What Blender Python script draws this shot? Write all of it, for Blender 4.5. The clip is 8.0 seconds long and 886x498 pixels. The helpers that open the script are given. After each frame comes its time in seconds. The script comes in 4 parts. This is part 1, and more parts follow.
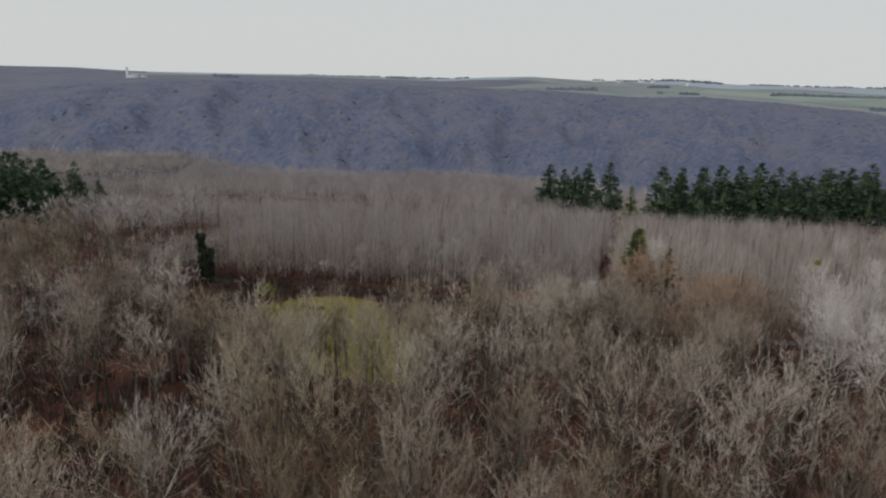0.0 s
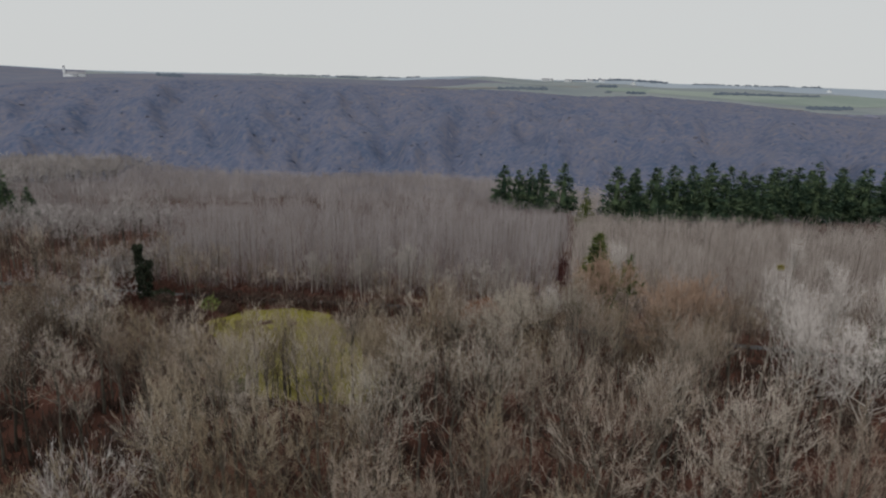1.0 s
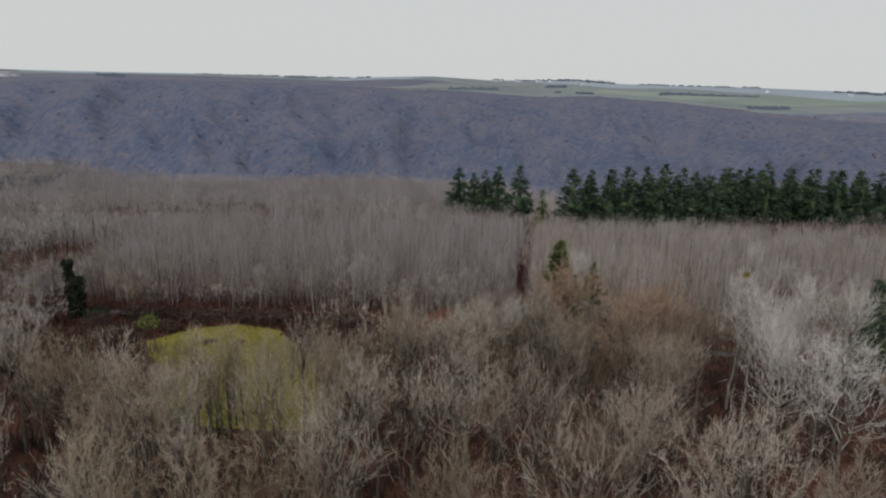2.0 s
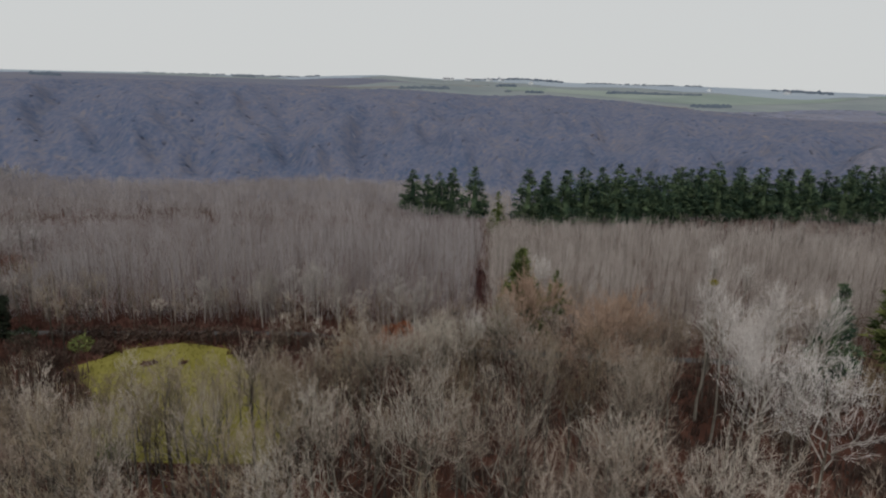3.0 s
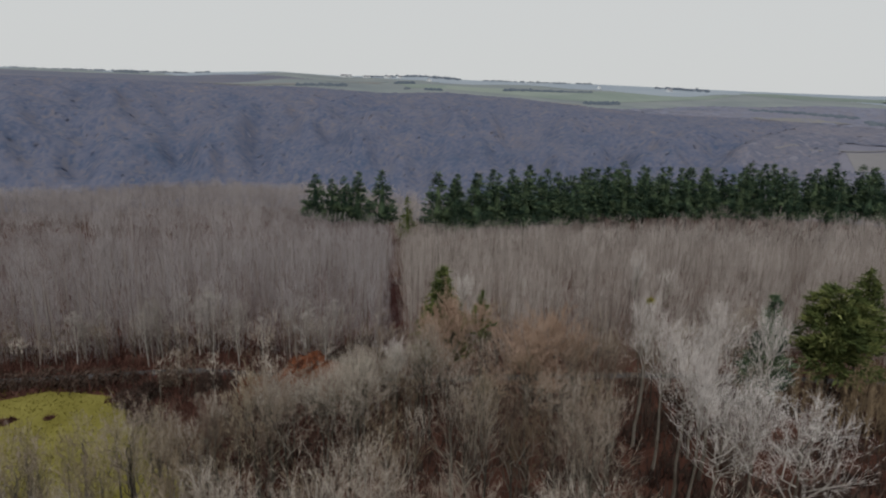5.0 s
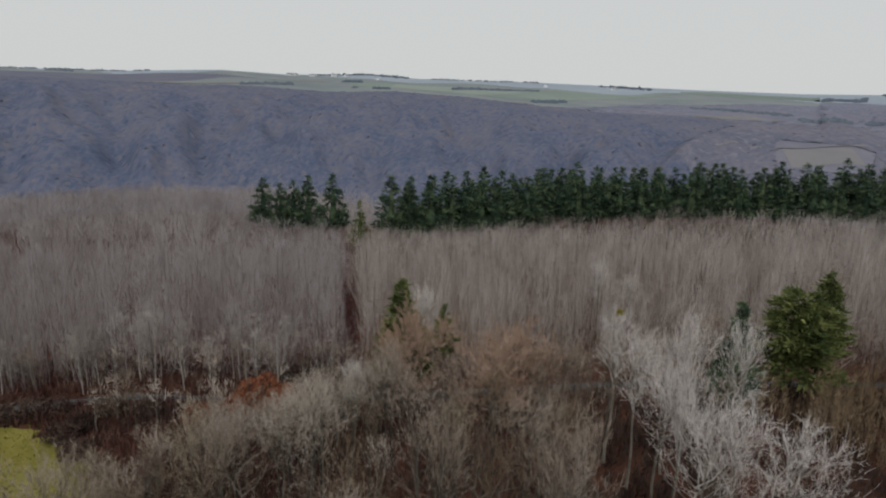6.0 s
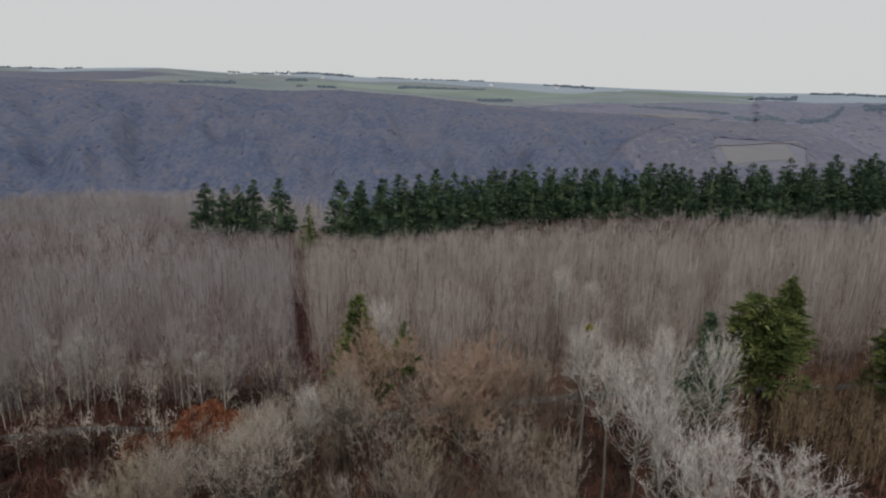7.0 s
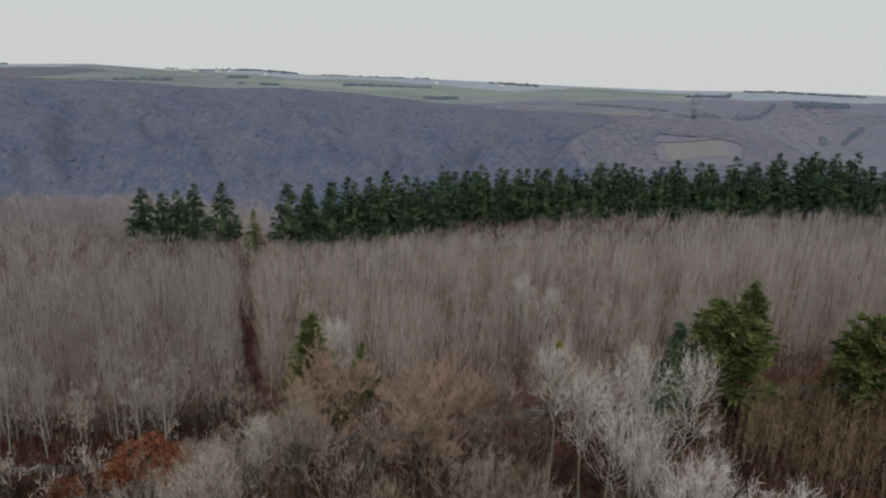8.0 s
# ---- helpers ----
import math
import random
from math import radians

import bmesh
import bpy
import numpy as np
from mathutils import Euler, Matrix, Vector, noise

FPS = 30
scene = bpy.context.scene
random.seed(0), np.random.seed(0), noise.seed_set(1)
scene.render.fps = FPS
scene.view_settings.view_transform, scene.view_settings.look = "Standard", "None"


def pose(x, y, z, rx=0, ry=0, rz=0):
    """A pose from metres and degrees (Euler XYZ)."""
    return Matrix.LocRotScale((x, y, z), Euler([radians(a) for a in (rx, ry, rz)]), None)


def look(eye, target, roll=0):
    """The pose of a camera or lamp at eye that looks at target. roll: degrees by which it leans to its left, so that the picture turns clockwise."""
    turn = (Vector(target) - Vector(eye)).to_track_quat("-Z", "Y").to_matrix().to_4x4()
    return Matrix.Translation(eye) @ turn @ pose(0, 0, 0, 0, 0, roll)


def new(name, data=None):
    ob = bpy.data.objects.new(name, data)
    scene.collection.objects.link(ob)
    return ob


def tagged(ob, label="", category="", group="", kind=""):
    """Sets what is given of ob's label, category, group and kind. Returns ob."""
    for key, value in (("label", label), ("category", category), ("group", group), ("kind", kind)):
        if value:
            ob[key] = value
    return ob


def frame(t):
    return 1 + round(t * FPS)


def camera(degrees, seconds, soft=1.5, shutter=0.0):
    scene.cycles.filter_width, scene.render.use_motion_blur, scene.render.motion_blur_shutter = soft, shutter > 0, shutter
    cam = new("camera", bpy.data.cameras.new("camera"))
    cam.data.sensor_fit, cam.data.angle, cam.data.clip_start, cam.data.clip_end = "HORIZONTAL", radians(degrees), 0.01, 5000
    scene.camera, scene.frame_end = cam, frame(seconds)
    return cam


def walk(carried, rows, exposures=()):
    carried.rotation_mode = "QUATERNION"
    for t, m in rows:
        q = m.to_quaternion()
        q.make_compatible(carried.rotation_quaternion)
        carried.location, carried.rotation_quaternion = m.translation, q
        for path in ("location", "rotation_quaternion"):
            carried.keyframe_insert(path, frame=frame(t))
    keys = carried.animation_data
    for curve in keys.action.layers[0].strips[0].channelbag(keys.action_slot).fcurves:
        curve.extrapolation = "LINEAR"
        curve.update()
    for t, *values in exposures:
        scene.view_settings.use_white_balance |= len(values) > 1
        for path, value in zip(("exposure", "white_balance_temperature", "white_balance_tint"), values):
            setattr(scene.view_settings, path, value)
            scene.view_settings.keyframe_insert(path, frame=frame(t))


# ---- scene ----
cam = camera(68.0, 8.0, soft=2.1)
PATH = [
    (0, (-0.00, 0.00, 42.00), (-0.000, 19.400, 37.136), 1.50),
    (0.5, (-0.10, 2.67, 42.10), (0.604, 22.065, 37.248), 1.48),
    (1, (-0.16, 5.37, 42.25), (1.240, 24.719, 37.402), 1.51),
    (1.5, (-0.16, 8.07, 42.42), (1.934, 27.364, 37.594), 1.51),
    (3, (0.10, 16.17, 42.96), (4.294, 35.123, 38.155), 1.49),
    (3.5, (0.21, 18.83, 43.14), (5.092, 37.617, 38.330), 1.45),
    (4, (0.41, 21.39, 43.35), (5.993, 39.984, 38.543), 1.54),
    (4.5, (0.69, 23.89, 43.57), (6.987, 42.253, 38.762), 1.59),
    (6, (1.79, 31.30, 44.37), (10.153, 48.819, 39.552), 1.60),
    (6.5, (2.28, 33.86, 44.68), (11.332, 51.033, 39.874), 1.53),
    (7, (2.92, 36.44, 44.99), (12.657, 53.231, 40.173), 1.63),
    (7.5, (3.67, 39.02, 45.30), (14.075, 55.406, 40.464), 1.62),
    (8, (4.48, 41.61, 45.59), (15.544, 57.549, 40.746), 1.73),
]
walk(cam, [(t, look(eye, target, roll)) for t, eye, target, roll in PATH])

# ---- world and light: an even overcast sky with a broad, weak sun ----
world = bpy.data.worlds.new("overcast_sky")
scene.world = world
world.use_nodes = True
wn = world.node_tree.nodes
wn.clear()
w_out, w_bg = wn.new("ShaderNodeOutputWorld"), wn.new("ShaderNodeBackground")
w_sky, w_mix = wn.new("ShaderNodeTexSky"), wn.new("ShaderNodeMix")
SUN_ELEVATION, SUN_TURN = 48.0, 205.0
w_sky.sky_type, w_sky.sun_disc = "NISHITA", False
w_sky.sun_elevation, w_sky.sun_rotation = radians(SUN_ELEVATION), radians(SUN_TURN)
w_mix.data_type = "RGBA"
w_mix.inputs[0].default_value = 0.985
w_mix.inputs[7].default_value = (6.06, 6.2, 6.2, 1)
world.node_tree.links.new(w_sky.outputs[0], w_mix.inputs[6])
world.node_tree.links.new(w_mix.outputs[2], w_bg.inputs[0])
w_bg.inputs[1].default_value = 0.1
world.node_tree.links.new(w_bg.outputs[0], w_out.inputs[0])
sun = new("sun", bpy.data.lights.new("sun", "SUN"))
sun.data.energy, sun.data.angle, sun.data.color = 1.3, radians(28), (1.0, 0.975, 0.94)
sun.rotation_euler = (radians(90 - SUN_ELEVATION), 0, radians(180 - SUN_TURN))

# ---- materials ----
def ramp(nodes, stops):
    node = nodes.new("ShaderNodeValToRGB")
    el = node.color_ramp.elements
    while len(el) < len(stops):
        el.new(0.5)
    for e, (p, c) in zip(el, stops):
        e.position, e.color = p, (*c, 1)
    return node


def material(name, dark, mid, light, scale=1.0, fine=12.0, rough=0.9, vary=0.35, bump=0.3, island=False, tint="tint"):
    """A rough natural surface: two scales of noise through a three-colour ramp, a shift for each thing and, if asked, for each piece."""
    mat = bpy.data.materials.new(name)
    mat.use_nodes = True
    n, ln = mat.node_tree.nodes, mat.node_tree.links
    bsdf = n["Principled BSDF"]
    bsdf.inputs["Roughness"].default_value = rough
    bsdf.inputs["Specular IOR Level"].default_value = 0.15
    co = n.new("ShaderNodeTexCoord")
    big, small = n.new("ShaderNodeTexNoise"), n.new("ShaderNodeTexNoise")
    big.inputs["Scale"].default_value, small.inputs["Scale"].default_value = scale, fine
    big.inputs["Detail"].default_value, small.inputs["Detail"].default_value = 3, 3
    ln.new(co.outputs["Object"], big.inputs["Vector"])
    ln.new(co.outputs["Object"], small.inputs["Vector"])
    info, attr, geo = n.new("ShaderNodeObjectInfo"), n.new("ShaderNodeAttribute"), n.new("ShaderNodeNewGeometry")
    attr.attribute_name = tint

    def maths(op, a, b):
        m = n.new("ShaderNodeMath")
        m.operation = op
        for k, v in enumerate((a, b)):
            if isinstance(v, (int, float)):
                m.inputs[k].default_value = v
            else:
                ln.new(v, m.inputs[k])
        return m.outputs[0]

    own = maths("FRACT", maths("ADD", info.outputs["Random"], attr.outputs["Fac"]), 0)
    total = maths("ADD", maths("MULTIPLY", big.outputs["Fac"], 0.6), maths("MULTIPLY", small.outputs["Fac"], 0.4))
    total = maths("ADD", total, maths("MULTIPLY", maths("SUBTRACT", own, 0.5), vary))
    if island:
        total = maths("ADD", total, maths("MULTIPLY", maths("SUBTRACT", geo.outputs["Random Per Island"], 0.5), 0.16))
    cr = ramp(n, [(0.2, dark), (0.5, mid), (0.8, light)])
    ln.new(total, cr.inputs[0])
    ln.new(cr.outputs[0], bsdf.inputs["Base Color"])
    if bump:
        b = n.new("ShaderNodeBump")
        b.inputs["Strength"].default_value = bump
        ln.new(small.outputs["Fac"], b.inputs["Height"])
        ln.new(b.outputs[0], bsdf.inputs["Normal"])
    return mat


def canopy(name, kinds, fine=0.15):
    """Far woodland: a colour for each kind of crown, haze put into it, with a fine mottle over it."""
    mat = bpy.data.materials.new(name)
    mat.use_nodes = True
    n, ln = mat.node_tree.nodes, mat.node_tree.links
    n["Principled BSDF"].inputs["Roughness"].default_value = 0.95
    n["Principled BSDF"].inputs["Specular IOR Level"].default_value = 0.05
    attr, noise, mix, add = n.new("ShaderNodeAttribute"), n.new("ShaderNodeTexNoise"), n.new("ShaderNodeMath"), n.new("ShaderNodeMath")
    attr.attribute_name = "tint"
    noise.inputs["Scale"].default_value, noise.inputs["Detail"].default_value = fine, 4
    ln.new(n.new("ShaderNodeTexCoord").outputs["Object"], noise.inputs["Vector"])
    mix.operation, mix.inputs[1].default_value, mix.inputs[2].default_value = "MULTIPLY_ADD", 0.7, -0.35
    ln.new(noise.outputs["Fac"], mix.inputs[0])
    ln.new(attr.outputs["Fac"], add.inputs[0])
    ln.new(mix.outputs[0], add.inputs[1])
    cr = ramp(n, kinds)
    ln.new(add.outputs[0], cr.inputs[0])
    ln.new(cr.outputs[0], n["Principled BSDF"].inputs["Base Color"])
    return mat


M_TRUNK = material("bark", (0.03, 0.025, 0.02), (0.065, 0.056, 0.045), (0.16, 0.148, 0.125), 0.6, 9)
M_LIMB = material("limb_bark", (0.05, 0.041, 0.03), (0.125, 0.106, 0.084), (0.27, 0.245, 0.21), 0.35, 3)
M_TWIG = material("grey_twigs", (0.11, 0.079, 0.06), (0.289, 0.233, 0.187), (0.49, 0.432, 0.376), 0.14, 0.8, vary=0.7, bump=0, island=True)
M_ASHTWIG = material("ash_twigs", (0.18, 0.142, 0.112), (0.37, 0.318, 0.265), (0.53, 0.485, 0.43), 0.2, 1.2, vary=0.4, bump=0, island=True)
M_OLIVE = material("olive_twigs", (0.085, 0.061, 0.039), (0.228, 0.177, 0.122), (0.39, 0.33, 0.25), 0.14, 0.8, vary=0.7, bump=0, island=True)
M_RUSSET = material("russet_twigs", (0.2, 0.13, 0.09), (0.37, 0.262, 0.196), (0.49, 0.375, 0.305), 0.14, 0.8, vary=0.12, bump=0, island=True)
M_PALEBARK = material("pale_bark", (0.19, 0.167, 0.143), (0.39, 0.358, 0.325), (0.57, 0.54, 0.51), 0.5, 5)
M_PALETWIG = material("pale_twigs", (0.38, 0.342, 0.32), (0.6, 0.555, 0.528), (0.76, 0.725, 0.7), 0.25, 2, vary=0.25, bump=0, island=True)
M_BIRCHTWIG = material("birch_twigs", (0.22, 0.19, 0.172), (0.36, 0.325, 0.302), (0.5, 0.468, 0.44), 0.2, 2, vary=0.4, bump=0, island=True)
M_STANDTWIG = material("plantation_twigs", (0.238, 0.211, 0.212), (0.32, 0.29, 0.292), (0.41, 0.38, 0.384), 0.015, 0.2, vary=0.6, bump=0)
M_STANDWARM = material("plantation_tan_twigs", (0.28, 0.244, 0.223), (0.398, 0.352, 0.326), (0.5, 0.456, 0.43), 0.012, 0.2, vary=0.6, bump=0)
M_MIXTWIG = material("mixed_wood_twigs", (0.205, 0.18, 0.173), (0.34, 0.312, 0.304), (0.445, 0.417, 0.41), 0.03, 0.3, vary=0.4, bump=0, island=True)
M_STANDBARK = material("plantation_bark", (0.12, 0.094, 0.08), (0.19, 0.152, 0.13), (0.29, 0.248, 0.22), 0.05, 4, vary=0.7, bump=0.2)
M_NEEDLE = material("dark_needles", (0.02, 0.038, 0.026), (0.048, 0.082, 0.051), (0.11, 0.152, 0.082), 0.3, 3, vary=0.75, bump=0, island=True)
M_PINE = material("light_needles", (0.028, 0.044, 0.016), (0.085, 0.108, 0.034), (0.2, 0.215, 0.075), 0.5, 2, vary=0.4, bump=0, island=True)
M_IVY = material("ivy_leaves", (0.01, 0.014, 0.01), (0.025, 0.032, 0.02), (0.05, 0.06, 0.035), 0.5, 4, bump=0, island=True)
M_ORANGE = material("orange_leaves", (0.13, 0.045, 0.022), (0.235, 0.085, 0.042), (0.33, 0.14, 0.075), 0.5, 4, bump=0, island=True)
M_YELLOW = material("yellow_leaves", (0.1, 0.09, 0.02), (0.2, 0.17, 0.03), (0.3, 0.26, 0.06), 0.5, 4, bump=0, island=True)
M_DARKBUSH = material("bramble", (0.026, 0.017, 0.014), (0.064, 0.042, 0.034), (0.12, 0.085, 0.067), 0.4, 4, bump=0, island=True)
M_BRACKEN = material("dead_bracken", (0.05, 0.021, 0.017), (0.097, 0.045, 0.035), (0.155, 0.085, 0.066), 0.3, 3, bump=0.8, island=True)
M_RIDE = material("ride_bracken", (0.036, 0.013, 0.013), (0.072, 0.029, 0.027), (0.12, 0.056, 0.05), 0.4, 3, bump=0.8)
M_SAPLING = material("tan_saplings", (0.1, 0.068, 0.04), (0.2, 0.145, 0.09), (0.31, 0.235, 0.155), 0.2, 3, bump=0, island=True)
M_LITTER = material("leaf_litter", (0.016, 0.007, 0.005), (0.054, 0.022, 0.015), (0.112, 0.05, 0.034), 0.16, 2.2, bump=0.8)
M_GRASS = material("yellow_grass", (0.07, 0.05, 0.018), (0.15, 0.132, 0.026), (0.22, 0.196, 0.05), 0.16, 1.1, bump=0.6)
M_BLADE = material("grass_blades", (0.095, 0.075, 0.018), (0.165, 0.145, 0.032), (0.235, 0.21, 0.062), 0.2, 3, bump=0, island=True)
M_ROAD = material("forest_road", (0.06, 0.057, 0.057), (0.1, 0.096, 0.098), (0.15, 0.146, 0.15), 0.3, 5, bump=0.4)
# Far woods and hills: the blue of distant haze is put into these colours.
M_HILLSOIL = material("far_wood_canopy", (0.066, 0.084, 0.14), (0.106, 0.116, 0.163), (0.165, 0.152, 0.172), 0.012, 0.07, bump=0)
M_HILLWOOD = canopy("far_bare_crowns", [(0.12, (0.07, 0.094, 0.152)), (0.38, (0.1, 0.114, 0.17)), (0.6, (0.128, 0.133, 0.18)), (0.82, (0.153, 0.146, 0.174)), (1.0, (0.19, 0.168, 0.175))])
# Hill wood further right, lighter because more haze is put into its colour.
M_HAZYSLOPE = material("far_heath", (0.115, 0.122, 0.168), (0.148, 0.15, 0.195), (0.19, 0.185, 0.222), 0.008, 0.05, bump=0)
M_HAZYWOOD = canopy("far_heath_scrub", [(0.15, (0.095, 0.107, 0.152)), (0.5, (0.138, 0.14, 0.183)), (0.85, (0.178, 0.168, 0.195))])
# Further slopes: more blue haze in the base colour.
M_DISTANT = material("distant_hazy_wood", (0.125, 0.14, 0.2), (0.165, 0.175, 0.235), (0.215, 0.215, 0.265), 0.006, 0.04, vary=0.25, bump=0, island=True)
# Copses: dark green blued and lightened to put haze into it.
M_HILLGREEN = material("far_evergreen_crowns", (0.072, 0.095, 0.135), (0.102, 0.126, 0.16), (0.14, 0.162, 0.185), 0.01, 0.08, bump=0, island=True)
# Field green, greyed and blued to put haze into it.
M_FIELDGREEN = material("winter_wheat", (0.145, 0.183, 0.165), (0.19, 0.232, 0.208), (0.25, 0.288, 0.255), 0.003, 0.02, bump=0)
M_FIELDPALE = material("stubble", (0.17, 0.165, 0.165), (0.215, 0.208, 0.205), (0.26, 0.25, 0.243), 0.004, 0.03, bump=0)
# Plateau fields and ridge: haze put into the colour, more on the ridge.
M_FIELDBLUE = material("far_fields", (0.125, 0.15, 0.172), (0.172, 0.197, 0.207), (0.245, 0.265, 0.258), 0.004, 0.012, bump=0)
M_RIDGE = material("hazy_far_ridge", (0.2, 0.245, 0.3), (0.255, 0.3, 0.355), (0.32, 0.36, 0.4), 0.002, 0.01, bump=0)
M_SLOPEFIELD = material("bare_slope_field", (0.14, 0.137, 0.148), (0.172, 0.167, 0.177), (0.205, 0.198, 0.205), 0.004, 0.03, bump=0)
M_WHITE = material("white_render", (0.55, 0.57, 0.6), (0.68, 0.7, 0.72), (0.78, 0.79, 0.8), 0.3, 2, rough=0.7, bump=0)
M_ROOF = material("slate_roof", (0.16, 0.16, 0.18), (0.24, 0.24, 0.26), (0.32, 0.32, 0.34), 0.3, 2, rough=0.7, bump=0)

# ---- mesh helpers ----
class Tris:
    """A heap of triangles: corners, faces, a tint for each corner and, for soft foliage, a rounded normal."""

    def __init__(self):
        self.v, self.f, self.t, self.m, self.n = [], [], [], [], 0

    def add(self, v, f, tint=0.0, normals=None):
        v, f = np.asarray(v, float).reshape(-1, 3), np.asarray(f, int).reshape(-1, 3)
        self.v.append(v), self.f.append(f + self.n), self.t.append(np.zeros(len(v)) + tint)
        self.m.append(np.zeros_like(v) if normals is None else np.asarray(normals, float).reshape(-1, 3))
        self.n += len(v)

    def arrays(self):
        if not self.v:
            return np.zeros((0, 3)), np.zeros((0, 3), int), np.zeros(0), np.zeros((0, 3))
        return np.concatenate(self.v), np.concatenate(self.f), np.concatenate(self.t), np.concatenate(self.m)

    def mesh(self, name, mat):
        v, f, t, m = self.arrays()
        me = bpy.data.meshes.new(name)
        me.vertices.add(len(v)), me.loops.add(3 * len(f)), me.polygons.add(len(f))
        me.vertices.foreach_set("co", v.astype(np.float32).ravel())
        me.loops.foreach_set("vertex_index", f.astype(np.int32).ravel())
        me.polygons.foreach_set("loop_start", np.arange(0, 3 * len(f), 3, dtype=np.int32))
        me.attributes.new("tint", "FLOAT", "POINT").data.foreach_set("value", t.astype(np.float32))
        me.update(calc_edges=True)
        if np.any(m):
            me.normals_split_custom_set_from_vertices(m.astype(np.float32))
        me.materials.append(mat)
        return me


def part(name, tris, mat, parent, label=""):
    ob = new(name, tris.mesh(name, mat))
    ob.parent = parent
    return tagged(ob, label)


def tube(out, pts, radii, sides=5, tint=0.0):
    """A tapered tube along points; a last radius of 0 closes it to a tip."""
    pts = np.asarray(pts, float)
    ways = np.gradient(pts, axis=0)
    ways /= np.linalg.norm(ways, axis=1, keepdims=True) + 1e-9
    side = np.cross(ways, (0.31, 0.83, 0.46))
    side /= np.linalg.norm(side, axis=1, keepdims=True) + 1e-9
    up = np.cross(ways, side)
    a = np.arange(sides) * 2 * np.pi / sides
    rings = pts[:, None] + np.asarray(radii)[:, None, None] * (np.cos(a)[None, :, None] * side[:, None] + np.sin(a)[None, :, None] * up[:, None])
    f, k, closed = [], len(pts), radii[-1] == 0
    for i in range(k - 1):
        for j in range(sides):
            p, q = i * sides + j, i * sides + (j + 1) % sides
            f.append((p, q, q + sides))
            if not (closed and i == k - 2):
                f.append((p, q + sides, p + sides))
    out.add(rings, f, tint)


def unit(v):
    return v / (np.linalg.norm(v) + 1e-9)


def slivers(out, roots, ways, widths, rng, tint=0.0, normals=None):
    """Thin pointed triangles: twigs, needles, leaves or blades."""
    roots, ways = np.asarray(roots, float), np.asarray(ways, float)
    if not len(roots):
        return
    side = np.cross(ways, rng.normal(size=ways.shape))
    side /= np.linalg.norm(side, axis=1, keepdims=True) + 1e-9
    w = np.asarray(widths, float).reshape(-1, 1) / 2
    if normals is not None:
        normals = np.asarray(normals, float) / (np.linalg.norm(normals, axis=1, keepdims=True) + 1e-9)
        side *= np.where((np.cross(side, ways) * normals).sum(1, keepdims=True) < 0, -1, 1)
        normals = np.repeat(normals, 3, 0)
    v = np.stack([roots - side * w, roots + side * w, roots + ways], 1)
    out.add(v, np.arange(3 * len(roots)), np.repeat(tint, 3) if np.ndim(tint) else tint, normals)


def unit_rows(v):
    return v / (np.linalg.norm(v, axis=1, keepdims=True) + 1e-9)


def rot_z(v, a):
    c, s = np.cos(a), np.sin(a)
    return v @ np.array([[c, s, 0], [-s, c, 0], [0, 0, 1]])


# ---- trees ----
def branchlets(out, base, way, length, radius, rng, lift=0.2):
    """Many thin bent branches at once: three-sided, tapering to a tip; gives back points and directions along their outer halves."""
    n = len(base)
    way = unit_rows(way)
    side = unit_rows(np.cross(way, rng.normal(size=(n, 3))))
    up = np.cross(way, side)
    bend = side * rng.normal(0, 0.16, (n, 1)) + np.array([0, 0, lift])
    mid = base + way * length * 0.5 + bend * length * 0.12
    tip = base + way * length + bend * length * 0.55
    a = np.arange(3) * 2.094
    ring = np.cos(a)[None, :, None] * side[:, None] + np.sin(a)[None, :, None] * up[:, None]
    radius = np.asarray(radius).reshape(-1, 1, 1)
    v = np.concatenate([base[:, None] + ring * radius, mid[:, None] + ring * radius * 0.66, tip[:, None]], 1)
    f = [(0, 1, 4), (0, 4, 3), (1, 2, 5), (1, 5, 4), (2, 0, 3), (2, 3, 5), (3, 4, 6), (4, 5, 6), (5, 3, 6)]
    out.add(v, np.array(f)[None] + 7 * np.arange(n)[:, None, None], np.repeat(rng.uniform(0, 0.25, n), 7))
    return base, mid, tip


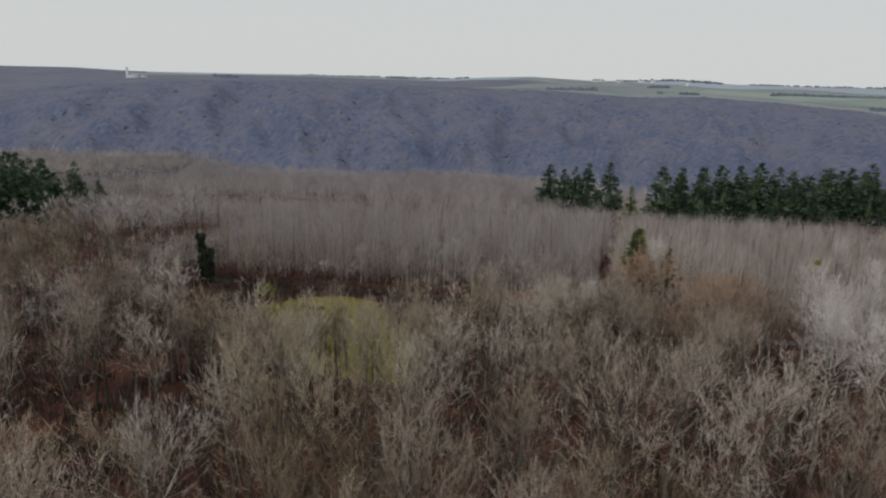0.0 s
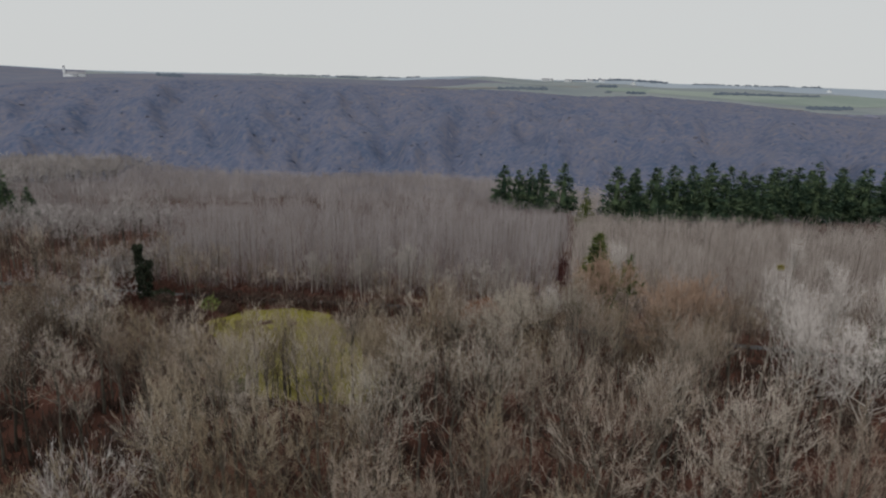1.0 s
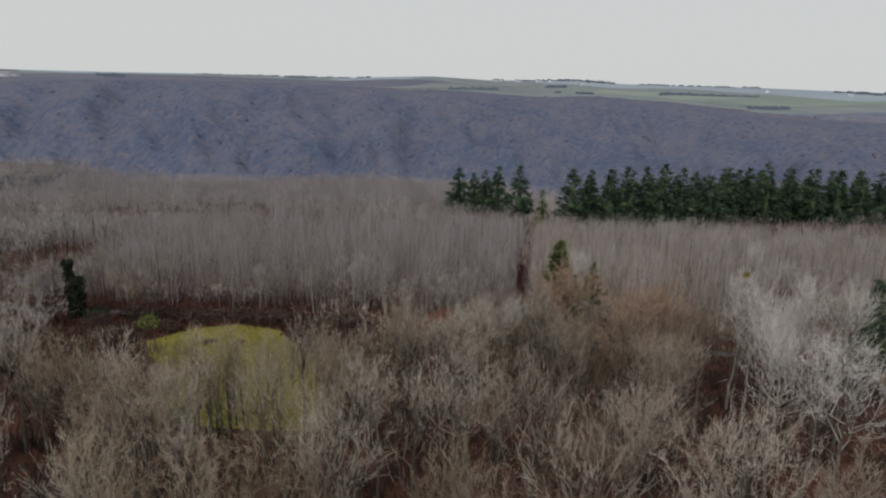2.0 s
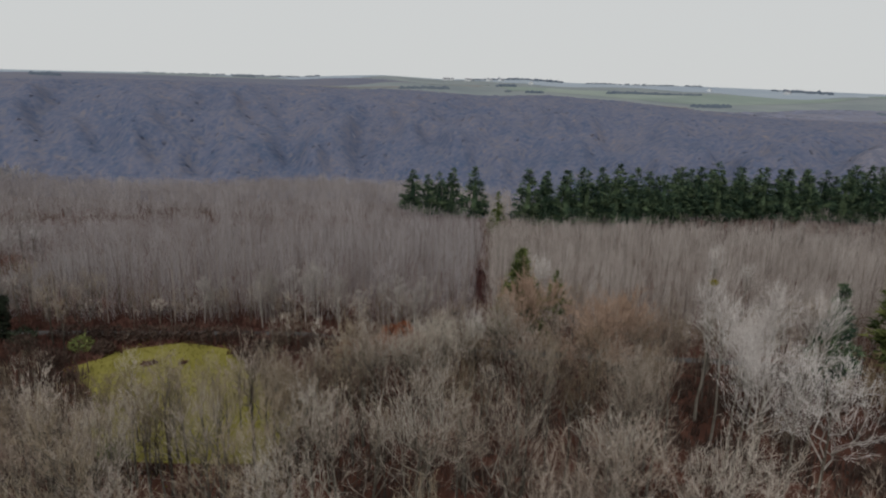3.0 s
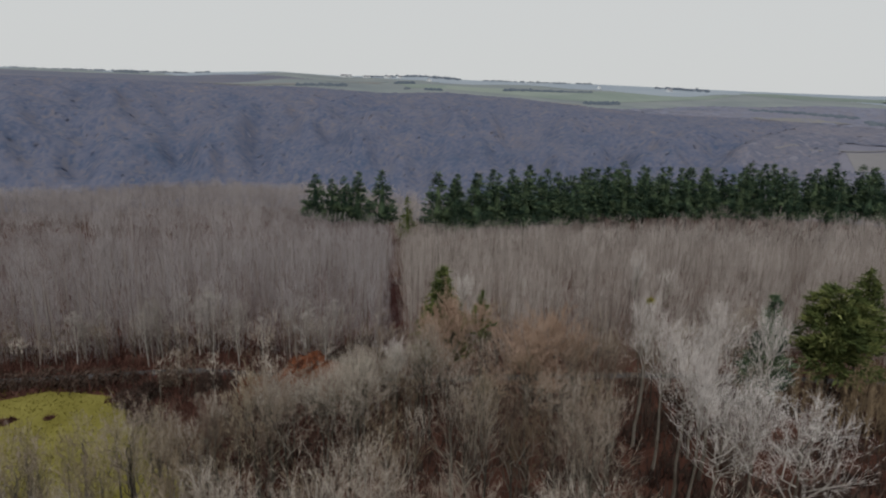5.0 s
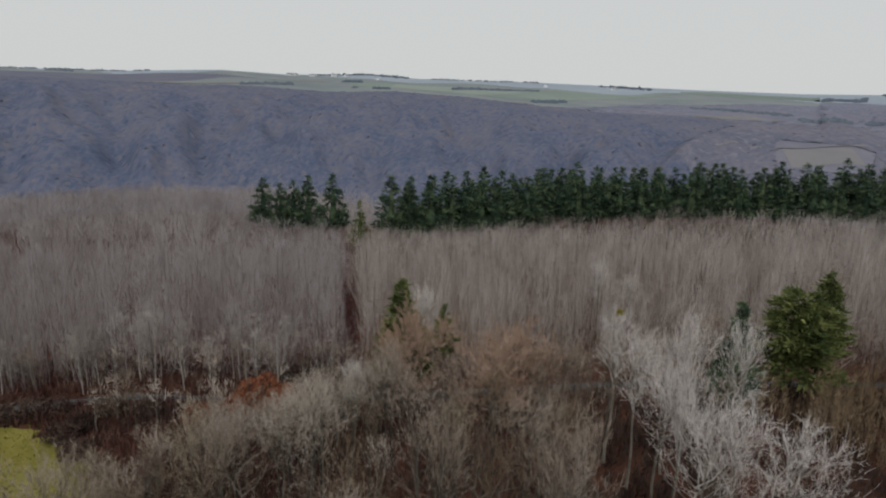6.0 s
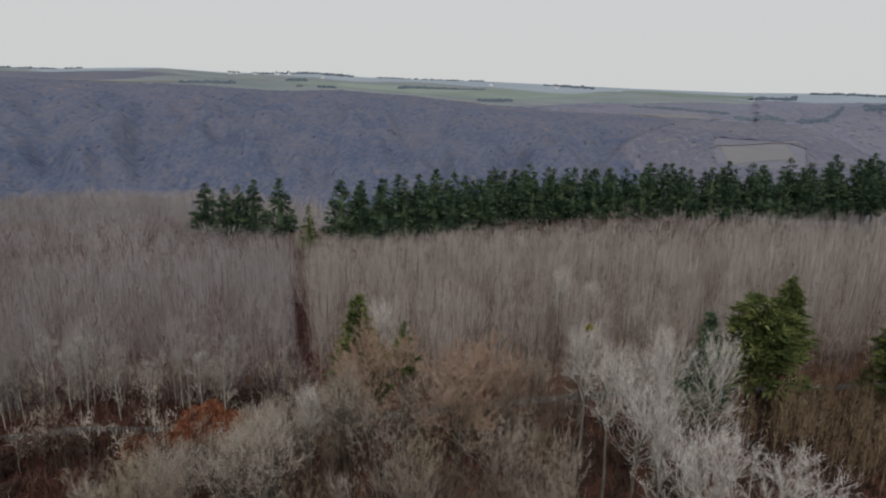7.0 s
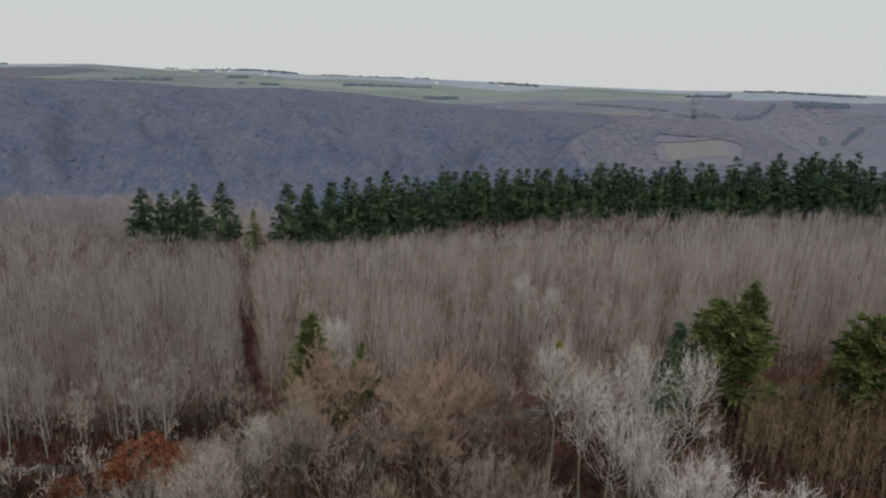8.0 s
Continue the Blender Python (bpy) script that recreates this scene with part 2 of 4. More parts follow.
def broadleaf(seed, h, spread, n1=7, n2=5, n3=4, twig=0.62, wide=0.024, ncrown=1500, rise=0.5, bole=0.36, lean=0.05, low=12, deep=0.3, lite=False, stout=0.0125, lead=0.68, crook=0.06, fan=0.6):
    """The trunk, limbs and crown of a leafless tree: crooked limbs rise from the bole, fork twice and end in fans of fine twigs."""
    rng = np.random.default_rng(seed)
    trunk, twigs, every = Tris(), Tris(), []
    th = h * lead
    axis = np.cumsum(np.c_[rng.normal(0, lean, (6, 2)) * th / 5, np.full(6, th / 5)], 0)
    axis = np.r_[[(0, 0, -0.4)], axis - axis[0] * (1, 1, 1) + (0, 0, 0.2)]
    if lite:
        axis = axis[::3]
    r0 = stout * h
    tube(trunk, axis, np.linspace(r0 * 1.15, r0 * 0.3, len(axis)), 3 if lite else 6)
    ry = deep * h
    centre, dome = np.array([axis[-1][0] * 0.7, axis[-1][1] * 0.7, h - ry]), np.array([spread, spread, ry])
    sides, nr = 3 if lite else 4, 3 if lite else 6
    seeds_b, seeds_w, seeds_l = [], [], []
    for i in range(n1):
        top = (i + 0.5) / n1
        az, el = i * 2.4 + rng.normal(0, 0.35), radians(low + (84 - low) * top ** 0.9 + rng.normal(0, 7))
        goal = centre + np.array([np.cos(az) * np.cos(el), np.sin(az) * np.cos(el), np.sin(el)]) * dome * rng.uniform(0.62, 0.86)
        zb = min(h * (bole + (lead - bole) * top ** 1.2), axis[-1][2])
        base = np.array([np.interp(zb, axis[:, 2], axis[:, k]) for k in (0, 1)] + [zb])
        if goal[2] < zb + 0.6:
            goal[2] = zb + 0.6
        reach = np.linalg.norm(goal - base)
        flat = np.array([goal[0] - base[0], goal[1] - base[1], 0])
        bend = base + (goal - base) * 0.45 + flat * 0.22 * (1 - rise) + np.array([0, 0, 0.12 * rise * reach])
        s = np.linspace(0, 1, nr)[:, None]
        pts = (1 - s) ** 2 * base + 2 * s * (1 - s) * bend + s * s * goal
        pts[1:-1] += rng.normal(0, crook * reach, (nr - 2, 3))
        limb = Tris()
        thick = np.linspace(r0 * 0.36, r0 * 0.055, nr)
        tube(limb, pts, thick, sides)
        v, f = list(limb.v[0].reshape(-1, 3)), list(map(tuple, limb.f[0]))
        seeds_b.append(pts[-1]), seeds_w.append(pts[-1] - pts[-2]), seeds_l.append(0.3 * reach)
        for j in range(n2):
            k = 1 + (j + i) % (nr - 1)
            b2, run = pts[k], unit(pts[k] - pts[k - 1])
            away = unit(np.cross(run, rng.normal(size=3)))
            w2 = unit(run + away * rng.uniform(0.6, 1.3) + unit(b2 - centre + (0, 0, 0.5 * ry)) * 0.4 + (0, 0, 0.1 + 0.3 * rise))
            l2 = reach * rng.uniform(0.38, 0.6) * (1.12 - 0.5 * k / nr)
            l2 *= min(1.0, 1.02 / max(np.linalg.norm((b2 + w2 * l2 - centre) / dome), 0.5))
            m2 = b2 + w2 * l2 * 0.5 + rng.normal(0, 0.1 * l2, 3)
            e2 = b2 + w2 * l2 + (0, 0, 0.28 * l2) + rng.normal(0, 0.1 * l2, 3)
            n0, a = len(v), rng.uniform(0, 6.283) + np.arange(3) * 2.094
            v += [m2 + (np.cos(q) * thick[k] * 0.3, np.sin(q) * thick[k] * 0.3, 0) for q in a] + [e2]
            for q in range(3):
                w = (q + 1) % 3
                f += [(k * sides + q, k * sides + w, n0 + w), (k * sides + q, n0 + w, n0 + q), (n0 + q, n0 + w, n0 + 3)]
            for q3 in range(max(n3, 1)):
                g = 0.2 + 0.8 * (q3 + rng.uniform(0, 1)) / max(n3, 1)
                b3 = (b2 + (m2 - b2) * 2 * g) if g < 0.5 else m2 + (e2 - m2) * (2 * g - 1)
                seeds_b.append(b3), seeds_w.append(w2 + rng.normal(0, 0.5, 3) + (0, 0, 0.15 + 0.35 * rise)), seeds_l.append(l2 * rng.uniform(0.4, 0.75))
        limb = Tris()
        limb.add(v, f)
        every.append(limb)
    sb, sw, sl = np.array(seeds_b), np.array(seeds_w), np.array(seeds_l)[:, None]
    if lite:
        sw = unit_rows(sw)
        base, mid, tip = sb, sb + sw * sl * 0.5, sb + sw * sl + np.array([0, 0, 0.1]) * sl
    else:
        base, mid, tip = branchlets(twigs, sb, sw, sl, np.full(len(sb), r0 * 0.044), rng, 0.4)
    i = rng.integers(0, len(sb), ncrown)
    g = rng.uniform(0.1, 1.0, (ncrown, 1))
    root = np.where(g < 0.5, base[i] + (mid[i] - base[i]) * 2 * g, mid[i] + (tip[i] - mid[i]) * (2 * g - 1))
    run = unit_rows(tip[i] - base[i])
    way = unit_rows(run + rng.normal(0, fan, run.shape) + (0, 0, 0.05 + 0.2 * rise)) * twig * rng.uniform(0.5, 1.25, (ncrown, 1))
    root = root + rng.normal(0, 0.06 * twig, root.shape)
    slivers(twigs, root, way, wide * rng.uniform(0.6, 1.2, ncrown), rng, rng.uniform(0, 0.25, ncrown))
    return trunk, every, twigs


def make_broadleaf(seed, mats, label, name="bare_tree", **shape):
    tree = tagged(new(name), label, "tree", "leafless trees of the near wood")
    t, l, w = broadleaf(seed, **shape)
    part("trunk", t, mats[0], tree)
    for limb in l:
        part("limb", limb, mats[1], tree)
    part("crown", w, mats[2], tree)
    return tree


def conifer(seed, h, spread, start=0.3, whorls=13, needles_n=2500, droop=0.3, ragged=0.28, dome=False, spray=1.0, each=14):
    """The trunk and the needled boughs of a spruce or pine round a dense inner crown."""
    rng = np.random.default_rng(seed)
    trunk, needles = Tris(), Tris()
    tube(trunk, [(0, 0, -0.4), (0.05, 0, h * 0.5), (0, 0.04, h * 0.98)], [0.015 * h, 0.01 * h, 0], 6)

    def reach(u):
        if dome:
            return spread * np.sqrt(np.clip(1 - (1.45 * u - 0.5) ** 2, 0.01, 1))
        return spread * (0.04 + 0.96 * (1 - u) ** 1.12 * np.minimum(1, 0.6 + u * 2.6))

    push = rng.uniform(1 - ragged, 1 + ragged, whorls + 1)
    us = np.linspace(0.02, 0.72, 8)
    tube(needles, np.stack([0 * us, 0 * us, h * (start + (1 - start) * us)], 1), reach(us) * 0.25 * rng.uniform(0.8, 1.2, 8), 7)
    pads = needles_n // each
    u = rng.uniform(0, 1, pads * 4)
    u = u[rng.uniform(0, 1, len(u)) < reach(u) / spread * 0.75 + 0.25][:pads]
    pads = len(u)
    w = np.floor(u * whorls).astype(int)
    az = np.arange(pads) * 2.4 + rng.normal(0, 0.4, pads)
    far = reach(u) * (1 + (push[w] - 1) * (1 - u)) * rng.uniform(0.25, 0.95, pads) ** 0.7
    out = np.stack([np.cos(az), np.sin(az), 0 * az], 1)
    mid_ = out * far[:, None]
    mid_[:, 2] = h * (start + (1 - start) * u) + far * (0.3 * u - droop * (1 - u))
    wide = spray * (0.3 + 0.14 * spread) * rng.uniform(0.7, 1.2, pads) * (1.05 - 0.45 * u)
    slivers(needles, np.stack([0 * u, 0 * u, mid_[:, 2]], 1), mid_ * (1, 1, 0), np.full(pads, 0.14), rng)
    tone = np.repeat(rng.uniform(0, 1, pads), each)
    out, mid_, wide, u = (np.repeat(q, each, 0) for q in (out, mid_, wide, u))
    n = len(u)
    off = rng.normal(0, 1, (n, 3)) * wide[:, None] * (0.5, 0.5, 0.28) + out * wide[:, None] * 0.25
    off[:, 2] -= 0.12 * np.hypot(off[:, 0], off[:, 1])
    way = (unit_rows(off) * 0.6 + out * 0.5 + rng.normal(0, 0.3, (n, 3)) + (0, 0, 0.25)) * wide[:, None] * 1.05
    slivers(needles, mid_ + off - way * 0.3, way, wide * rng.uniform(0.24, 0.45, n), rng, tone)
    tip = np.stack([rng.normal(0, 0.12, 40), rng.normal(0, 0.12, 40), h * rng.uniform(0.93, 1.0, 40)], 1)
    slivers(needles, tip, rng.normal(0, 0.14, (40, 3)) + (0, 0, 0.4), np.full(40, 0.12), rng)
    return trunk, needles


def make_conifer(seed, mat, label, name="conifer", group="", **shape):
    tree = tagged(new(name), label, "tree", group)
    t, n = conifer(seed, **shape)
    part("trunk", t, M_TRUNK, tree)
    part("crown", n, mat, tree)
    return tree


def bush(seed, r, h, mat, label, name="bush", leaves=500, size=0.3, stems=14):
    rng = np.random.default_rng(seed)
    thing = tagged(new(name), label, "bush")
    s, l = Tris(), Tris()
    ends = rng.normal(0, 1, (stems, 3)) * (r * 0.5, r * 0.5, h * 0.2) + (0, 0, h * 0.6)
    for e in ends:
        tube(s, [(e[0] * 0.2, e[1] * 0.2, -0.1), e * (0.7, 0.7, 0.6), e], [0.05, 0.03, 0], 3)
    d = rng.normal(size=(leaves, 3))
    d /= np.linalg.norm(d, axis=1, keepdims=True)
    p = d * rng.uniform(0.5, 1, (leaves, 1)) ** 0.5 * (r, r, h * 0.5) * (1 + 0.25 * np.sin(5 * d[:, :1] + seed) * np.cos(4 * d[:, 1:2])) + (0, 0, h * 0.5)
    p[:, 2] = np.maximum(p[:, 2], 0.05)
    slivers(l, p, rng.normal(0, size, (leaves, 3)) + (0, 0, size * 0.4), rng.uniform(0.4, 1.0, leaves) * size, rng)
    part("stem", s, M_LIMB, thing)
    part("foliage", l, mat, thing)
    return thing


# ---- the lie of the land ----
def smooth(a, b, x):
    t = np.clip((np.asarray(x, float) - a) / (b - a), 0, 1)
    return t * t * (3 - 2 * t)


def waves(x, y, size, seed):
    """A soft, unrepeating swell between about -1 and 1."""
    r = np.random.default_rng(seed)
    out = 0
    for k in range(5):
        a, p, s = r.uniform(0, 6.283), r.uniform(0, 6.283), size * r.uniform(0.5, 1.6)
        out = out + np.sin((x * np.cos(a) + y * np.sin(a)) * 6.283 / s + p)
    return out / 2.6


ROAD_X = [-160, -31, 0, 12, 64, 100, 115, 200]
ROAD_Y = [152, 133, 127, 121, 105, 92, 86, 52]


def road_y(x):
    return np.interp(x, ROAD_X, ROAD_Y)


RIM_AZ = [-60, -34, -29, -22, -14, -4, 5, 10, 15, 21, 27, 33, 38, 45, 52, 56, 60, 64, 70, 90]
RIM_EL = [-2.5, -1.7, -1.0, -0.4, -0.2, -0.3, -0.65, -0.55, -0.9, -0.75, -1.1, -1.7, -2.1, -2.25, -2.4, -2.5, -3.4, -5.5, -6.0, -6.0]
SKY_AZ = [-60, -33, -29, -25, -22, -18, -9, 0, 7, 12, 19, 23, 33, 45, 53, 61, 68, 90]
SKY_EL = [0.5, 0.5, 0.55, 0.4, 0.35, 0.4, 0.45, 0.5, 0.8, 0.6, 0.75, 0.55, 0.5, 0.25, 0.15, 0.3, 0.2, 0.2]


def land(x, y):
    x, y = np.asarray(x, float), np.asarray(y, float)
    n = y - road_y(x)
    slope = np.interp(x, [-170, -90, -50, 60, 130, 230], [0.06, 0.075, 0.08, 0.05, 0.04, 0.0])
    near = -slope * np.clip(n, 0, 260) - (4.0 - 2.5 * smooth(110, 190, x)) * smooth(10, 45, x) * smooth(68, 105, n) + 0.35 * waves(x, y, 60, 3)
    r, az = np.hypot(x, y), np.degrees(np.arctan2(x, y))
    ahead = np.clip(np.abs(az), 0, 90)
    brink = np.interp(az, [-60, -20, 0, 40, 75], [420, 390, 350, 330, 330])
    drop = smooth(0, 330, r - brink)
    z = near * (1 - drop) - 130 * drop
    rim_r = 1480 + 60 * np.sin(radians(1) * az * 7) + 25 * waves(az, 0 * az, 9, 5)
    rim_z = 42 + 1500 * np.tan(np.radians(np.interp(az, RIM_AZ, RIM_EL)))
    calm = 1 - smooth(46, 51, az)
    along = az * 25.0 - 0.17 * (r - 1100) + 24 * waves(az * 25, r, 420, 7)
    spur = np.sin(along * np.pi / 210 + 0.8 * waves(az * 25, 0 * r, 700, 12)) ** 2 + 0.45 * np.sin(along * np.pi / 83 + 1.0) ** 2
    ribs = calm * (20 * (spur - 0.7) + 13 * waves(az * 25 - 0.3 * r, 0.25 * r, 190, 8) + 6 * waves(az * 25, r, 120, 15))
    rise = np.clip((r - 780) / (rim_r - 780), 0, 1)
    z = np.where(r > 780, -130 + (rim_z + 130) * (1 - (1 - rise) ** 1.5) + ribs * rise * (1 - rise) * 3.2, z)
    top = np.clip((r - rim_r) / (4700 - rim_r), 0, 1)
    sky_z = 42 + 4700 * np.tan(np.radians(np.interp(az, SKY_AZ, SKY_EL)))
    dip = -75 * smooth(54, 64, az) * np.sin(np.clip(top * 2.5, 0, 1) * np.pi) ** 1.0
    plate = rim_z + (sky_z - rim_z) * np.where(az > 54, top ** 0.6, top ** 0.9) + dip + 7 * waves(x, y, 900, 9) * np.sin(top * np.pi) ** 0.7
    z = np.where(r > rim_r, plate, z)
    behind = smooth(95, 120, np.abs(az))
    return z * (1 - behind) + (near * (1 - smooth(300, 900, r)) + 20 * smooth(600, 3000, r)) * behind


RADII = np.concatenate([np.arange(0.5, 430, 5), np.arange(430, 800, 25), np.arange(800, 1680, 20), np.geomspace(1680, 4850, 46)])
az_all = np.concatenate([np.arange(-180, -50, 6.5), np.arange(-50, 80, 0.33), np.arange(84, 180.1, 6.4)])
az_all[-1] = 180
rr, aa = np.meshgrid(RADII, np.radians(az_all), indexing="ij")
gx, gy = rr * np.sin(aa), rr * np.cos(aa)
gz = land(gx, gy)
g_rng = np.random.default_rng(13)
gz += g_rng.normal(0, 0.7, gz.shape) * smooth(800, 860, rr) * (1 - smooth(1600, 1660, rr)) * ((np.degrees(aa) < 51) | (np.degrees(aa) > 57.6) | (rr < 1100) | (rr > 1340))
gv = np.stack([gx, gy, gz], -1).reshape(-1, 3)
gi, gj = np.meshgrid(np.arange(len(RADII) - 1), np.arange(len(az_all) - 1), indexing="ij")
ga = (gi * len(az_all) + gj).ravel()
na_ = len(az_all)
gf = np.concatenate([np.stack([ga, ga + 1, ga + na_ + 1], 1), np.stack([ga, ga + na_ + 1, ga + na_], 1)])[:, ::-1]
gt = Tris()
gt.add(gv, gf)
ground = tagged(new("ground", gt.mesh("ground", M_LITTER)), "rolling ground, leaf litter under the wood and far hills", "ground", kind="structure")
# Far slopes, fields and ridge carry haze in their colours.
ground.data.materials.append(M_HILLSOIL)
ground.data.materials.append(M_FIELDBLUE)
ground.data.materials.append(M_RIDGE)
ground.data.materials.append(M_HAZYSLOPE)
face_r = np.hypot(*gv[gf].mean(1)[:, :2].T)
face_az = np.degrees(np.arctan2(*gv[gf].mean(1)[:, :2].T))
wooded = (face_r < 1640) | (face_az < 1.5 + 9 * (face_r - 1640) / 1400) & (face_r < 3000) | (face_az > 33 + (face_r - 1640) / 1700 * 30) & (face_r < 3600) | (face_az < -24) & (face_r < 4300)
# Beyond about 3300 m the lighter blue haze colour replaces the fields'.
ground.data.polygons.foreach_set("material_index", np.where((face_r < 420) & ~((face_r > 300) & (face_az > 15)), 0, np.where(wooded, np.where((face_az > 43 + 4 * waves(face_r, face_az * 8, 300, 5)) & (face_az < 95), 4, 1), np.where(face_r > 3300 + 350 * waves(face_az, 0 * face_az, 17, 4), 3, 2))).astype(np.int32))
ground.data.polygons.foreach_set("use_smooth", np.ones(len(gf), bool))


def draped(name, outline, mat, label, category, lift=0.06, step=3.0, kind="structure"):
    """A patch laid on the land inside an outline, on a grid whose border is pulled to the outline."""
    poly = np.asarray(outline, float)
    lo, hi = poly.min(0), poly.max(0)
    nx, ny = max(2, int((hi[0] - lo[0]) / step)), max(2, int((hi[1] - lo[1]) / step))
    out = Tris()
    ys = np.linspace(lo[1] + 1e-3, hi[1] - 1e-3, ny)
    rows = []
    for yv in ys:
        xs = []
        for a, b in zip(poly, np.roll(poly, -1, 0)):
            if (a[1] <= yv) != (b[1] <= yv):
                xs.append(a[0] + (b[0] - a[0]) * (yv - a[1]) / (b[1] - a[1]))
        x = np.linspace(min(xs), max(xs), nx)
        rows.append(np.stack([x, np.full(nx, yv), land(x, np.full(nx, yv)) + lift], -1))
    a = (np.arange(ny - 1)[:, None] * nx + np.arange(nx - 1)).ravel()
    out.add(np.concatenate(rows), np.concatenate([np.stack([a, a + 1, a + nx + 1], 1), np.stack([a, a + nx + 1, a + nx], 1)]))
    ob = new(name, out.mesh(name, mat))
    ob.data.polygons.foreach_set("use_smooth", np.ones(len(ob.data.polygons), bool))
    return tagged(ob, label, category, kind=kind)


def strip(name, line, half, mat, label, category, lift=0.05):
    line = np.asarray(line, float)
    s = np.linspace(0, len(line) - 1, len(line) * 8)
    x, y = (np.interp(s, np.arange(len(line)), line[:, k]) for k in (0, 1))
    d = np.stack([np.gradient(x), np.gradient(y)], 1)
    d /= np.linalg.norm(d, axis=1, keepdims=True)
    rows = []
    for k in np.linspace(-1, 1, 5):
        px, py = x - d[:, 1] * half * k, y + d[:, 0] * half * k
        rows.append(np.stack([px, py, land(px, py) + lift + 0.05 * (1 - k * k)], -1))
    n = len(x)
    out = Tris()
    a = (np.arange(4)[:, None] * n + np.arange(n - 1)).ravel()
    out.add(np.concatenate(rows), np.concatenate([np.stack([a, a + 1, a + n + 1], 1), np.stack([a, a + n + 1, a + n], 1)]))
    return tagged(new(name, out.mesh(name, mat)), label, category, kind="structure")


strip("road", list(zip(ROAD_X, ROAD_Y)), 1.1, M_ROAD, "narrow grey gravel forest road between the woods", "road", 0.08)
RIDE = [(31, 124), (38, 150), (44, 170), (56, 210), (66, 248)]
strip("path", RIDE[:2] + [(41, 160), (46, 176)], 0.9, M_RIDE, "straight forest ride covered in dead red bracken", "path", 0.06)
MEADOW = [(-22, 91), (-27, 97), (-30.5, 108), (-33, 120), (-29, 126.5), (-14, 123.5), (-8, 117), (-4.5, 108), (-2.5, 99), (-1.5, 91), (-5, 87), (-13, 88)]
MEADOW = [(x + 1.5 * math.sin(3.1 * x + y), y + 1.3 * math.sin(2.3 * y - x)) for a, b in zip(MEADOW, MEADOW[1:] + MEADOW[:1]) for q in (0, 0.25, 0.5, 0.75) for x, y in [(a[0] + (b[0] - a[0]) * q, a[1] + (b[1] - a[1]) * q)]]
draped("meadow", MEADOW, M_GRASS, "small clearing of yellow-green grass inside the wood", "meadow", 0.08, 1.5)

rng = np.random.default_rng(11)


def in_meadow(x, y, grow=0.0):
    c = np.array([-16.0, 106.0])
    poly = (np.array(MEADOW) - c) * (1 + grow) + c
    inside = False
    for a, b in zip(poly, np.roll(poly, -1, 0)):
        if (a[1] <= y) != (b[1] <= y) and x < a[0] + (b[0] - a[0]) * (y - a[1]) / (b[1] - a[1]):
            inside = not inside
    return inside


def ride_x(y):
    return np.interp(y, [p[1] for p in RIDE], [p[0] for p in RIDE])


def scatter(x0, x1, y0, y1, gap, seed):
    """Jittered points about gap metres apart."""
    r = np.random.default_rng(seed)
    nx, ny = int((x1 - x0) / gap), int((y1 - y0) / gap)
    i, j = np.meshgrid(np.arange(nx), np.arange(ny), indexing="ij")
    p = np.stack([x0 + (i + 0.5 * (j % 2)) * gap, y0 + j * gap], -1).reshape(-1, 2)
    return p + r.uniform(-0.42, 0.42, p.shape) * gap


def seen_fan(x, y, margin=6.0):
    """Whether a spot lies in the stretch of land that the flight looks over."""
    return y > 24 and -0.74 * y - margin < x and x < 14 + 2.45 * max(y - 34, 0) + 0.55 * min(y, 34) + margin


# ---- near wood ----
GREY = "leafless broadleaf tree with a grey twiggy crown on leaf litter"
OLIVE = "leafless broadleaf tree with an olive-brown twiggy crown"
RUSSET = "leafless beech-like tree with a dense russet-pink twiggy crown"
PALE = "tall leafless tree with pale whitish-grey bark and twigs"
greys = [make_broadleaf(100 + k, (M_TRUNK, M_LIMB, M_TWIG), GREY, h=h, spread=sp, rise=ri, ncrown=nc, crook=cr) for k, (h, sp, ri, nc, cr) in enumerate([(15.5, 2.6, 0.6, 2100, 0.06), (16.5, 3.0, 0.55, 2400, 0.07), (14.5, 3.1, 0.4, 1700, 0.09), (17, 2.5, 0.8, 2200, 0.05), (13.5, 2.6, 0.5, 2100, 0.06), (15, 3.3, 0.35, 1600, 0.09)])]
olives = [make_broadleaf(120 + k, (M_TRUNK, M_LIMB, M_OLIVE), OLIVE, "young_oak", h=h, spread=sp, rise=ri, deep=0.36, bole=0.3, ncrown=nc) for k, (h, sp, ri, nc) in enumerate([(15.5, 2.5, 0.7, 2100), (14, 2.7, 0.5, 1700), (16, 2.3, 0.9, 2100), (14.5, 3.0, 0.4, 1600)])]
russets = [make_broadleaf(140 + k, (M_TRUNK, M_LIMB, M_RUSSET), RUSSET, "beech", h=h, spread=sp, rise=0.3, n1=14, n2=8, n3=6, ncrown=nc, twig=0.62, wide=0.048, bole=0.2, low=-20, deep=0.46, fan=0.9) for k, (h, sp, nc) in enumerate([(16.5, 7.4, 23000), (14.5, 6.2, 15000)])]
smalls = [make_broadleaf(130 + k, (M_TRUNK, M_LIMB, M_TWIG if k < 2 else M_OLIVE), "small leafless tree with a loose grey-brown crown", "small_tree", h=h, spread=sp, n1=6, n2=3, n3=3, ncrown=900, wide=0.04, twig=0.8) for k, (h, sp) in enumerate([(15, 3.4), (14, 3.8), (15, 3.2)])]
VETERAN = (M_LIMB, M_PALEBARK, M_PALETWIG)
